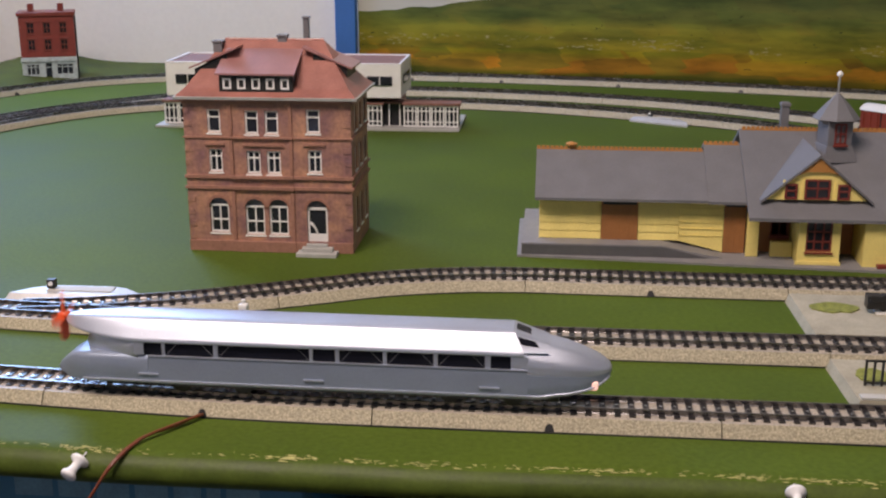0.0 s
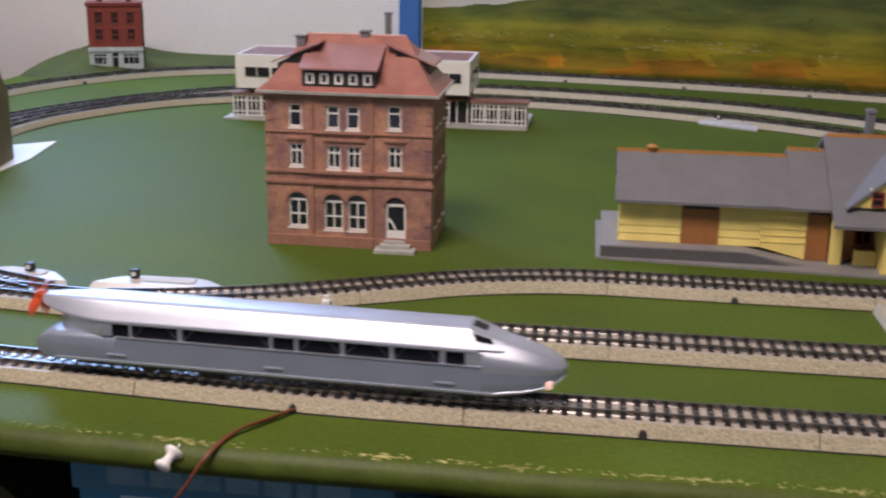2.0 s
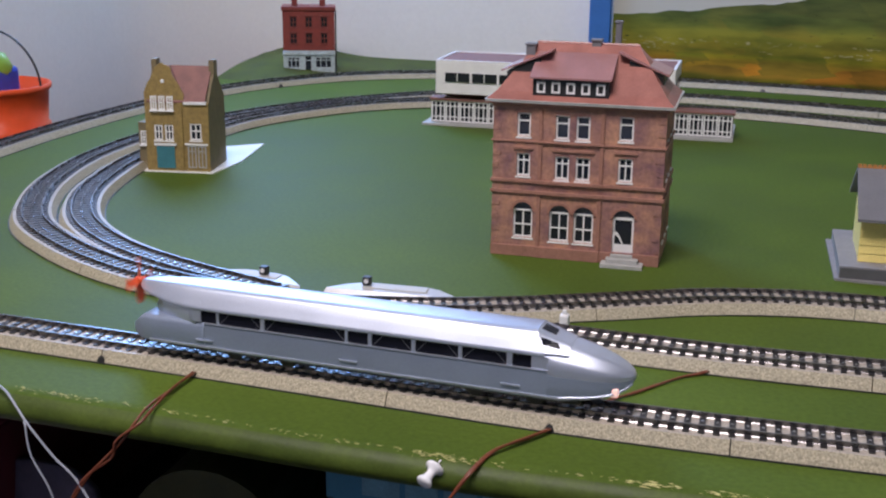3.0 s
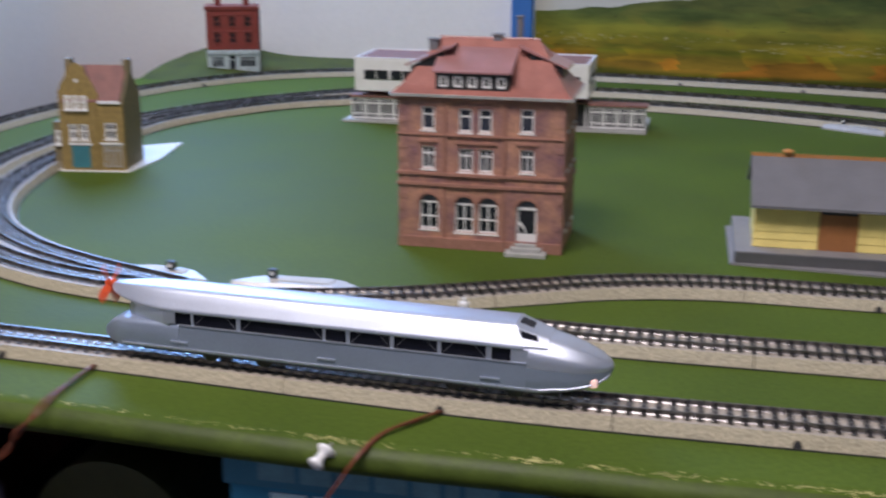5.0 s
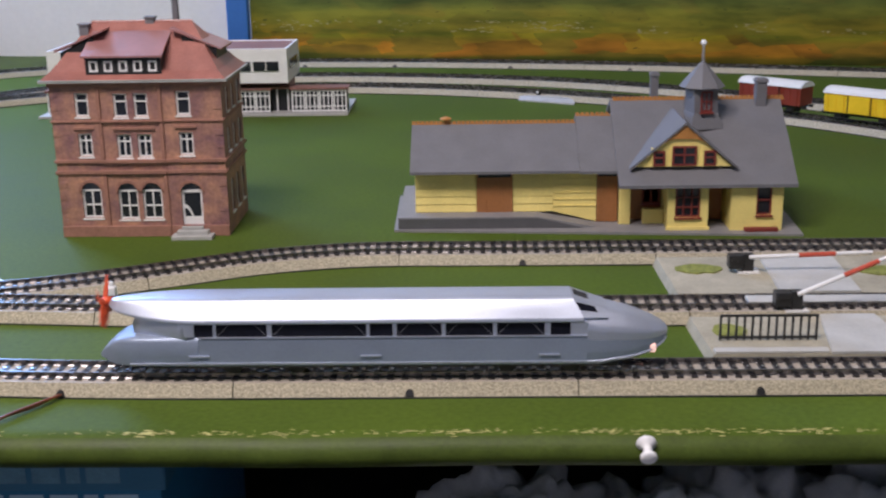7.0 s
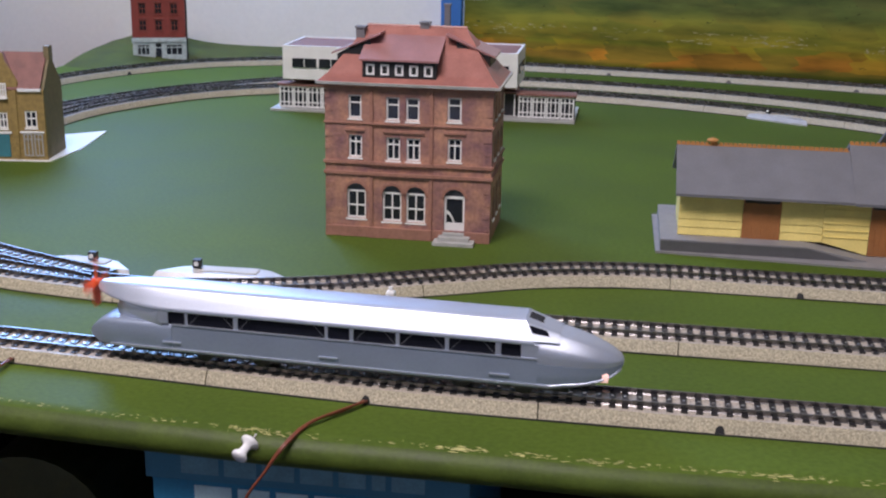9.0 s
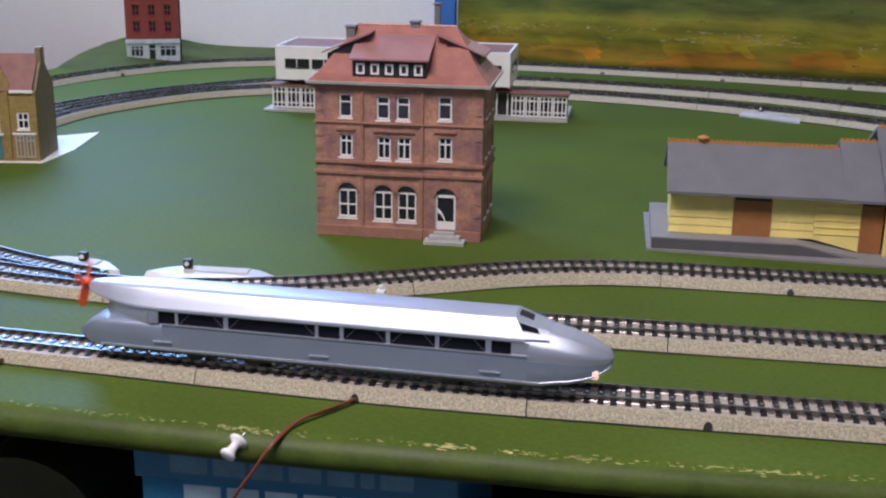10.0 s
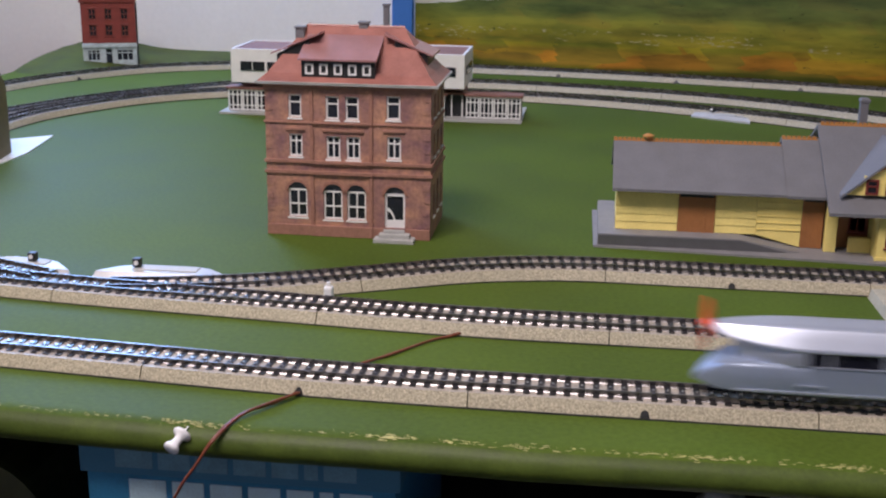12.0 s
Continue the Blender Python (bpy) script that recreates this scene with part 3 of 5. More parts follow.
def apartment_house():
    W, D, H = 0.1295, 0.078, 0.119
    h = thing("apartment_house", pose(-0.2838, 0.3155, 0), "brown-red stone model apartment house with red hipped roof", "model house")
    plain = [(0.0184, 0.0935, 0.0102, 0.0180), (0.0476, 0.0928, 0.0103, 0.0180), (0.0631, 0.0928, 0.0103, 0.0180), (0.0950, 0.0940, 0.0106, 0.0182),
             (0.0186, 0.0630, 0.0103, 0.0178), (0.0480, 0.0620, 0.0107, 0.0178), (0.0637, 0.0620, 0.0107, 0.0178), (0.0955, 0.0632, 0.0107, 0.0178)]
    arched = [(0.0170, 0.0146, 0.0150, 0.0282), (0.0451, 0.0133, 0.0150, 0.0288), (0.0638, 0.0133, 0.0150, 0.0288)]
    door = (0.0936, 0.0085, 0.0160, 0.0332)
    bm = wall_with_holes(W, H, 0.004, plain + arched + [door])
    for x, z, w, hh in arched + [door]:
        spandrels(bm, x, z, w, hh, 0.0068, 0.0, 0.0012)
    part("front_wall", bm, BRICK, h)
    part("left_wall", box(0, 0.0041, 0, 0.004, D, H), BRICK, h)
    part("back_wall", box(0.0041, D - 0.004, 0, W - 0.0041, D, H), BRICK, h)
    side = [(x, z, 0.0090, hh) for x in (0.012, 0.033, 0.055) for z, hh in ((0.094, 0.018), (0.063, 0.0178), (0.0146, 0.026))]
    part("right_wall", wall_with_holes(D - 0.0041, H, 0.004, side), BRICK, h, at=pose(W, 0.0041, 0, 0, 0, 90))
    for k, (x, z, w, hh) in enumerate(plain):
        top_floor = k < 4
        win = window_in(h, pose(x, 0.0016, z), w, hh, WHITE, 1 if top_floor else 2, (0.66,) if top_floor else (0.68,), bar=0.0013)
    for x, z, w, hh in arched:
        win = window_in(h, pose(x, 0.0018, z), w, hh - 0.0060, WHITE, 2, (0.46,), bar=0.0013)
        part("fanlight", prism([(px, pz + hh - 0.0075) for px, pz in arch_points(w, 0.0074, 0.0066)], 0.0012, 0.0018), FANLIGHT, win)
    for x, z, w, hh in side:
        window_in(h, pose(W - 0.0012, 0.0041 + x, z, 0, 0, 90), w, hh, WHITE, 2, (0.66,), bar=0.0012)
    x, z, w, hh = door
    d = part("door", wall_with_holes(w, hh - 0.006, 0.0014, [(0.0016, 0.006, w - 0.0032, hh - 0.0140)]), WHITE, h, "white framed glazed front door", at=pose(x, 0.0018, z))
    part("door_pane", box(0.0014, 0.0016, 0.005, w - 0.0014, 0.0021, hh - 0.0068), PANE, d)
    bm = bmesh.new()
    for k in range(5):
        a0, a1 = k / 5, (k + 1) / 5
        p = lambda u: (0.0018 + 0.006 * u, 0.0145 - 0.0085 * u * u)
        (ax, az), (bx, bz) = p(a0), p(a1)
        prism([(ax, az - 0.0012), (bx, bz - 0.0012), (bx, bz + 0.0012), (ax, az + 0.0012)], -0.0003, 0.0012, bm)
    part("door_brace", bm, WHITE, d)
    part("fanlight", prism([(px, pz + hh - 0.0072) for px, pz in arch_points(w, 0.0070, 0.0064)], 0.0012, 0.0018), FANLIGHT, d)
    # projecting middle bay edges, plinth, string courses
    for a, b, c in ((0.0, 0.0, 0.0350), (0.0, 0.0350, 0.0845), (0.0, 0.0845, 0.0935), (0.0, 0.1100, W)):
        pr = 0.0022 if b == 0.0350 else 0.0012
        part("plinth", box(b, -pr - 0.0008, 0, c, -0.0001, 0.0085, 0.0003), TRIMSTONE, h)
    for z0, z1, pr in ((0.0495, 0.0522, 0.0016), (0.0580, 0.0606, 0.0018), (0.0892, 0.0908, 0.0012), (0.1160, 0.1190, 0.0014)):
        for b, c in ((-0.0012, 0.0350), (0.0350, 0.0845), (0.0845, W + 0.0012)):
            p = pr + (0.0010 if b == 0.0350 else 0)
            part("string_course", box(b, -p, z0, c, -0.0001, z1, 0.0003), TRIMSTONE, h)
        part("string_course", box(W + 0.0001, -0.0008, z0, W + pr, D, z1, 0.0003), TRIMSTONE, h)
    for x in (0.0350, 0.0815):
        for z0, z1 in ((0.0086, 0.0494), (0.0607, 0.0891), (0.0909, 0.1159)):
            part("pilaster", box(x, -0.0014, z0, x + 0.0028, -0.0001, z1, 0.0003), TRIMSTONE, h)
    for x in (0.0, W - 0.0062):
        for k in range(11):
            z = 0.0092 + k * 0.0099
            if any(abs(z + 0.002 - q) < 0.0045 for q in (0.051, 0.0593, 0.09, 0.1175)):
                continue
            w = 0.0062 if k % 2 else 0.0046
            part("quoin", box(x if x == 0 else W - w, -0.0005, z, w if x == 0 else W, -0.0001, z + 0.0046, 0.0003), BRICK, h)
    for x, z, w in ((0.0160, 0.0828, 0.0150), (0.0455, 0.0822, 0.0320), (0.0925, 0.0832, 0.0170)):
        part("lintel", box(x, -0.0015, z + 0.0010, x + w, -0.0001, z + 0.0030, 0.0003), TRIMSTONE, h)
    for x, z, w, hh in arched + [door]:
        bm = bmesh.new()
        n = 10
        for k in range(n):
            a0, a1 = math.pi * k / n, math.pi * (k + 1) / n
            c, s0 = x + w / 2, z + hh - 0.0068
            q = lambda a, r: (c + (w / 2 + r) * math.cos(a), s0 + (0.0068 + r) * math.sin(a))
            prism([q(a0, 0.0), q(a0, 0.0022), q(a1, 0.0022), q(a1, 0.0)], -0.0008, -0.0001, bm)
        part("arch_moulding", bm, TRIMSTONE, h)
    st = part("doorstep", box(0.0870, -0.0150, 0, 0.1185, -0.0032, 0.0030, 0.0003), CONCRETE, h, "grey stepped front stair")
    part("upper_step", box(0.0905, -0.0105, 0.0030, 0.1145, -0.0032, 0.0060, 0.0003), CONCRETE, st)
    part("top_step", box(0.0935, -0.0065, 0.0060, 0.1100, -0.0032, 0.0085, 0.0003), CONCRETE, st)
    # hipped roof, slightly kicked out at the eaves
    o = 0.0045
    def ring(dx, dy, z):
        return [(-dx, -dy, z), (W + dx, -dy, z), (W + dx, D + dy, z), (-dx, D + dy, z)]
    r0, r1, r2 = ring(o, o, H + 0.0005), ring(o, o, H + 0.0028), ring(o - 0.006, o - 0.007, H + 0.0082)
    ridge = [(0.0255, D / 2 - 0.001, 0.1600), (0.1030, D / 2 - 0.001, 0.1600), (0.1030, D / 2 + 0.001, 0.1600), (0.0255, D / 2 + 0.001, 0.1600)]
    part("roof", loft([r0, r1, r2, ridge]), ROOF, h)
    part("ridge_tiles", tube([(0.0250 + 0.0026 * k, D / 2, 0.1602 + 0.0004 * (k % 2)) for k in range(31)], 0.0012, 6), ROOF, h)
    part("gutter", loft([ring(o + 0.0012, o + 0.0012, H + 0.0006), ring(o + 0.0016, o + 0.0016, H + 0.0026), ring(o - 0.0004, o - 0.0004, H + 0.0027), ring(o - 0.0006, o - 0.0006, H + 0.0012)], caps=False), CONCRETE, h)

    def dormer(at, w, n_win, small=False):
        d = part("dormer", box(0, 0, 0, w, 0.028, 0.0150), BLACK, h, "long flat-roofed dormer with a row of small windows" if n_win else "", at=at)
        for k in range(n_win):
            x = w * (k + 0.5) / n_win
            window_in(d, pose(x - 0.0032, -0.0009, 0.0040), 0.0064, 0.0082, WHITE, 1, (), bar=0.0014, sill=False, name="dormer_window")
        lip = 0.0026
        pts = [(-lip, -0.0040, 0.0148), (w + lip, -0.0040, 0.0148), (w + lip, 0.0340, 0.0305), (-lip, 0.0340, 0.0305)]
        part("dormer_roof", loft([pts, [(x, y, z + 0.0014) for x, y, z in pts]]), ROOF_GLOSS, d)
        for x in (0.0, w):
            bm = prism([(0, 0.0), (0.026, 0.0), (0.026, 0.026), (0, 0.0149)], x, x + 0.0006 * (1 if x else -1))
            side = part("dormer_cheek", bm, BLACK, d)
            side.matrix_basis = Matrix(((0, 1, 0, 0), (1, 0, 0, 0), (0, 0, 1, 0), (0, 0, 0, 1)))
        return d

    dormer(pose(0.0300, -0.0002, 0.1232), 0.0555, 5)
    dormer(pose(W - 0.0060, 0.0240, 0.1250, 0, 0, 90), 0.0370, 0)
    dormer(pose(0.0060, D - 0.0240, 0.1250, 0, 0, -90), 0.0370, 0)
    for x, y, z0, z1, w in ((0.0215, 0.0320, 0.136, 0.1585, 0.0070), (0.0705, 0.0400, 0.150, 0.1625, 0.0070), (0.0830, 0.0700, 0.130, 0.1740, 0.0046)):
        c = part("chimney", box(x - w / 2, y - w / 2, z0, x + w / 2, y + w / 2, z1, 0.0003), ROOFGREY, h)
        part("chimney_cap", box(x - w / 2 - 0.0008, y - w / 2 - 0.0008, z1, x + w / 2 + 0.0008, y + w / 2 + 0.0008, z1 + 0.0016, 0.0003), ROOFGREY, c)
    part("flue_strip", loft([[(0.0685, 0.0205, 0.1392), (0.0725, 0.0205, 0.1392), (0.0725, 0.0400, 0.1592), (0.0685, 0.0400, 0.1592)], [(0.0685, 0.0195, 0.1425), (0.0725, 0.0195, 0.1425), (0.0725, 0.0395, 0.1612), (0.0685, 0.0395, 0.1612)]]), ROOFGREY, h)


apartment_house()


# ---- the yellow country station ----
def gable_roof(parent, x0, x1, y0, y1, z0, zr, t=0.0022, name="roof", m=None):
    """A double-pitched roof along x; eaves at z0, ridge at zr."""
    ym = (y0 + y1) / 2
    pts = [(y0, z0), (ym, zr), (y1, z0), (y1, z0 + t), (ym, zr + t * 1.3), (y0, z0 + t)]
    return part(name, loft([[(x, y, z) for y, z in pts] for x in (x0, x1)]), m or ROOFGREY, parent)


def boards(parent, x0, x1, z0, z1, y, m, pitch=0.0042, z0_right=None):
    """Lapped siding boards, one by one; the foot may slope."""
    n = int((z1 - z0) / pitch)
    for k in range(n):
        a = z0 + (z1 - z0) * k / n
        b = z0 + (z1 - z0) * (k + 1) / n
        part("siding_board", loft([[(x, y - 0.0010, a), (x, y - 0.0004, b), (x, y, b), (x, y, a)] for x in (x0, x1)]), m, parent)


def station():
    s = thing("station_house", pose(0, 0, 0), "yellow wooden country station with grey roofs and a cupola", "model station")
    part("base_plate", slab([(-0.0275, 0.3185), (0.281, 0.2960), (0.287, 0.43), (-0.029, 0.43)], 0, 0.0018), PLATFORM, s)
    # loading platform with its ramp
    pf = part("platform", loft([[(x, 0.3215, 0.0018), (x, 0.430, 0.0018), (x, 0.430, z), (x, 0.3215, z)] for x, z in ((-0.0245, 0.0105), (0.0830, 0.0105), (0.1280, 0.0022))]), PLATFORM, s, "grey loading platform with a ramp")
    part("platform_face", prism([(-0.0240, 0.0020), (0.1180, 0.0020), (0.0840, 0.0098), (-0.0240, 0.0098)], 0.3200, 0.3214), GREYDARK, pf)
    # goods shed
    part("shed_core", box(-0.0105, 0.3385, 0.0106, 0.1460, 0.4050, 0.0430), YELLOW, s)
    boards(s, -0.0114, 0.0362, 0.0108, 0.0425, 0.3383, YELLOW, 0.0053)
    boards(s, 0.0650, 0.0960, 0.0108, 0.0425, 0.3383, YELLOW, 0.0053)
    part("siding_foot", prism([(0.0962, 0.0108), (0.1298, 0.0025), (0.1298, 0.0425), (0.0962, 0.0425)], 0.3371, 0.3384), YELLOW, s)
    for k in range(6):
        z = 0.0136 + k * 0.0053
        part("siding_batten", box(0.0964, 0.3364, z + 0.0015, 0.1296, 0.3370, z + 0.0021), YELLOW, s)
    for x0, x1, z0 in ((0.0366, 0.0646, 0.0106), (0.1300, 0.1462, 0.0022)):
        d = part("shed_door", box(x0, 0.3369, z0, x1, 0.3384, 0.0425), BROWN, s, "brown sliding door with a dark top light")
        for k in range(1, 4):
            x = x0 + (x1 - x0) * k / 4
            part("door_batten", box(x - 0.0002, 0.3365, z0 + 0.001, x + 0.0002, 0.3368, 0.0380), BROWN, d)
        part("top_light", box(x0 + 0.001, 0.3364, 0.0385, x1 - 0.001, 0.3368, 0.0422), BLACK, d)
    gable_roof(s, -0.0148, 0.1160, 0.3265, 0.4250, 0.0432, 0.0722)
    gable_roof(s, 0.1161, 0.1448, 0.3265, 0.4350, 0.0425, 0.0770)
    part("shed_gable", loft([[(x, 0.3385, 0.043), (x, 0.405, 0.043), (x, 0.377, 0.070), (x, 0.373, 0.070)] for x in (-0.0105, -0.0085)]), YELLOW, s)
    bm = bmesh.new()
    for x0, x1, y, z in ((-0.0148, 0.1155, 0.375, 0.0752), (0.1165, 0.1440, 0.380, 0.0800), (0.1470, 0.2840, 0.390, 0.0905)):
        n = int((x1 - x0) / 0.0036)
        for k in range(n):
            a = x0 + (x1 - x0) * k / n
            box(a, y - 0.0006, z - 0.0018, a + 0.0026, y + 0.0006, z + 0.0012, bm=bm)
        box(x0, y - 0.0014, z - 0.0024, x1, y + 0.0014, z - 0.0006, bm=bm)
    part("ridge_cresting", bm, ORANGE_TRIM, s, "orange-brown toothed ridge trim")
    part("roof_vent", lathe([(0.0016, 0.0735), (0.0016, 0.0765), (0.0046, 0.0775), (0.0046, 0.0785), (0.0010, 0.0800)], 12, m=pose(0.0125, 0.375, 0)), ORANGE_TRIM, s)
    # main house
    part("main_core", box(0.1500, 0.3440, 0.0018, 0.2710, 0.4350, 0.0400), BROWN, s, "brown recessed porch wall")
    part("main_roof", loft([[(x + (0.0045 if z > 0.08 else 0) * (1 if x > 0.2 else 0.3), y, z) for y, z in ((0.3030, 0.0362), (0.390, 0.0868), (0.477, 0.0362), (0.477, 0.0388), (0.390, 0.0896), (0.3030, 0.0388))] for x in (0.1432, 0.2765)]), ROOFGREY, s)
    for x in (0.1500, 0.2700):
        part("main_gable", loft([[(x + d, 0.346, 0.0400), (x + d, 0.434, 0.0400), (x + d, 0.392, 0.0840), (x + d, 0.388, 0.0840)] for d in (0.0, 0.0012)]), YELLOW, s)
    part("corner_post", box(0.1466, 0.3290, 0.0018, 0.1555, 0.3330, 0.0385, 0.0004), YELLOW, s)
    # porch window and its parapet
    part("parapet", box(0.1650, 0.3300, 0.0018, 0.1812, 0.3345, 0.0135, 0.0004), YELLOW, s)
    window_in(s, pose(0.1665, 0.3425, 0.0150), 0.0130, 0.0225, MAROON, 2, (0.6,), bar=0.0010, name="porch_window")
    # bay with the large window
    bay = part("bay", wall_with_holes(0.0305, 0.0365, 0.003, [(0.0055, 0.0100, 0.0190, 0.0255)]), YELLOW, s, "yellow bay with a large maroon window", at=pose(0.1814, 0.3110, 0.0018))
    window_in(bay, pose(0.0055, 0.0006, 0.0100), 0.0190, 0.0255, MAROON, 3, (0.3, 0.6), bar=0.0013, name="bay_window")
    part("bay_side", box(0.1815, 0.3141, 0.0018, 0.1838, 0.3440, 0.0383), YELLOW, s)
    part("bay_side", box(0.2095, 0.3141, 0.0018, 0.2118, 0.3440, 0.0383), YELLOW, s)
    part("bay_foot", box(0.1800, 0.3098, 0.0018, 0.2132, 0.3108, 0.0046, 0.0003), YELLOW, s)
    part("porch_door", box(0.2122, 0.3420, 0.0018, 0.2284, 0.3438, 0.0350, 0.0003), BROWN, s)
    wing = part("waiting_room_wall", wall_with_holes(0.0390, 0.0365, 0.003, [(0.0190, 0.0120, 0.0115, 0.0230)]), YELLOW, s, at=pose(0.2285, 0.3085, 0.0018))
    window_in(wing, pose(0.0190, 0.0006, 0.0120), 0.0115, 0.0230, MAROON, 1, (0.5,), bar=0.0012, name="waiting_room_window")
    part("wing_side", box(0.2286, 0.3116, 0.0018, 0.2309, 0.3440, 0.0383), YELLOW, s)
    part("wing_side", box(0.2651, 0.3116, 0.0018, 0.2674, 0.4350, 0.0383), YELLOW, s)
    part("bench", box(0.2385, 0.3035, 0.0018, 0.2640, 0.3080, 0.0048, 0.0004), MAROON, s)
    # front gable
    gx, gz, gw = 0.1932, 0.0500, 0.0375
    part("front_gable", prism([(gx - gw + 0.001, gz), (gx + gw - 0.001, gz), (gx, gz + 0.0322)], 0.3165, 0.3185), YELLOW, s)
    part("gable_peak", prism([(gx - 0.0165, gz + 0.0185), (gx - 0.0085, gz + 0.0215), (gx + 0.0085, gz + 0.0215), (gx + 0.0165, gz + 0.0185), (gx, gz + 0.0318)], 0.3145, 0.3164), ORANGE_TRIM, s, "brown fan panel in the gable peak")
    for x, w, hh in ((-0.0235, 0.0090, 0.0115), (-0.0092, 0.0184, 0.0152), (0.0146, 0.0090, 0.0115)):
        window_in(s, pose(gx + x, 0.3148, gz + 0.0008), w, hh, MAROON, 1 if w < 0.01 else 2, (0.55,), bar=0.0014, sill=False, name="gable_window")
        part("gable_mullion", box(gx + x - 0.0016, 0.3152, gz + 0.0002, gx + x - 0.0002, 0.3164, gz + 0.0150), YELLOW, s)
    for sgn in (-1, 1):
        a = (gx + sgn * (gw + 0.003), gz - 0.0022)
        top = (gx, gz + 0.0346)
        ring = lambda y: [(a[0], y, a[1]), (top[0], y, top[1] - 0.0022), (top[0], y, top[1]), (a[0], y, a[1] + 0.0020)]
        back_low = 0.3310
        part("gable_roof", loft([ring(0.3132), [(a[0], back_low, a[1]), (top[0], 0.3930, top[1] - 0.0022), (top[0], 0.3930, top[1]), (a[0], back_low, a[1] + 0.0020)]]), ROOFGREY, s)
    # cupola with finial
    cu = part("cupola", box(-0.0098, -0.0098, 0.066, 0.0098, 0.0098, 0.1060, 0.0004), ROOFGREY, s, "grey shingled cupola with a ball finial", at=pose(0.2140, 0.3680, -0.0032, 0, 0, 12))
    window_in(cu, pose(-0.0046, -0.0110, 0.0875), 0.0092, 0.0160, MAROON, 2, (0.5,), bar=0.0012, name="cupola_window")
    part("cupola_roof", lathe([(0.0160, 0.1052), (0.0180, 0.1062), (0.0098, 0.1160), (0.0012, 0.1255)], 8, m=pose(0, 0, 0, 0, 0, 22.5)), ROOFGREY, cu)
    part("cupola_skirt", loft([[(-0.0135, -0.0135, 0.074), (0.0135, -0.0135, 0.074), (0.0135, 0.0135, 0.074), (-0.0135, 0.0135, 0.074)], [(-0.0102, -0.0102, 0.0862), (0.0102, -0.0102, 0.0862), (0.0102, 0.0102, 0.0862), (-0.0102, 0.0102, 0.0862)]]), ROOFGREY, cu)
    part("finial", lathe([(0.0008, 0.1245), (0.0008, 0.1375), (0.0021, 0.1385), (0.0024, 0.1400), (0.0014, 0.1418), (0.0, 0.1424)], 10), WHITE, cu, smooth=True)
    for x, y, z, w in ((0.1830, 0.4100, 0.1085, 0.0032), (0.2640, 0.3850, 0.1065, 0.0043)):
        c = part("chimney", box(x - w, y - w, 0.062, x + w, y + w, z, 0.0005), ROOFGREY, s)
        part("chimney_cap", box(x - w - 0.0008, y - w - 0.0008, z - 0.0035, x + w + 0.0008, y + w + 0.0008, z - 0.0008, 0.0004), ROOFGREY, c)


station()


# ---- the white pavilion ----
def pavilion():
    UR = -0.1850
    p = thing("pavilion", pose(0, 0, 0), "white flat-roofed modern pavilion with glazed ground floor", "model house")
    part("base_plate", box(-0.489, 0.840, 0, -0.1152, 0.950, 0.0030, 0.0004), CONCRETE, p)
    for x0, x1 in ((-0.480, -0.209), (-0.1835, -0.1165)):
        part("ground_floor", box(x0, 0.8535, 0.003, x1, 0.872, 0.0300), DARK, p)
        n = max(3, round((x1 - x0) / 0.0175))
        for k in range(n):
            w = (x1 - x0) / n
            window_in(p, pose(x0 + k * w, 0.8512, 0.0036), w - 0.0006, 0.0262, WHITE, 3, (0.24, 0.74), bar=0.0017, sill=False, pane_mat=PANE)
        part("flat_roof", box(x0 - 0.002, 0.8490, 0.0301, x1 + 0.002, 0.873, 0.0330, 0.0004), ROOFBROWN, p)
    part("entrance_wall", box(-0.2089, 0.865, 0.003, -0.1836, 0.872, 0.0300), DARK, p, "dark glazed entrance recess")
    part("entrance_roof", box(-0.2069, 0.858, 0.0301, -0.1856, 0.8728, 0.0325, 0.0004), ROOFBROWN, p)
    for x in (-0.2030, -0.1900):
        part("entrance_post", box(x, 0.8600, 0.003, x + 0.0016, 0.8640, 0.0300), WHITE, p)
    part("storey_band", box(-0.468, 0.8740, 0.003, -0.190, 0.930, 0.0395), ROOFBROWN, p)
    part("upper_floor", box(-0.4725, 0.8420, 0.0396, UR, 0.940, 0.0780, 0.0006), WHITE, p)
    for k in range(8):
        x = -0.4600 + k * 0.0335
        w = part("ribbon_window", box(x, 0.8404, 0.0545, x + 0.0300, 0.8419, 0.0655), PANE, p)
        part("window_bar", box(x + 0.0145, 0.8398, 0.0545, x + 0.0155, 0.8403, 0.0655), WHITE, w)
    part("side_window", box(UR + 0.0001, 0.862, 0.0545, UR + 0.0012, 0.920, 0.0655), PANE, p)
    part("roof_deck", box(-0.4690, 0.8455, 0.0781, UR - 0.0035, 0.9365, 0.0792), ROOFBROWN, p)
    for x0, y0, x1, y1 in ((-0.4725, 0.8420, UR, 0.8454), (-0.4725, 0.9366, UR, 0.9400), (-0.4725, 0.8455, -0.4691, 0.9365), (UR - 0.0034, 0.8455, UR, 0.9365)):
        part("roof_rim", box(x0, y0, 0.0781, x1, y1, 0.0806, 0.0003), WHITE, p)


pavilion()


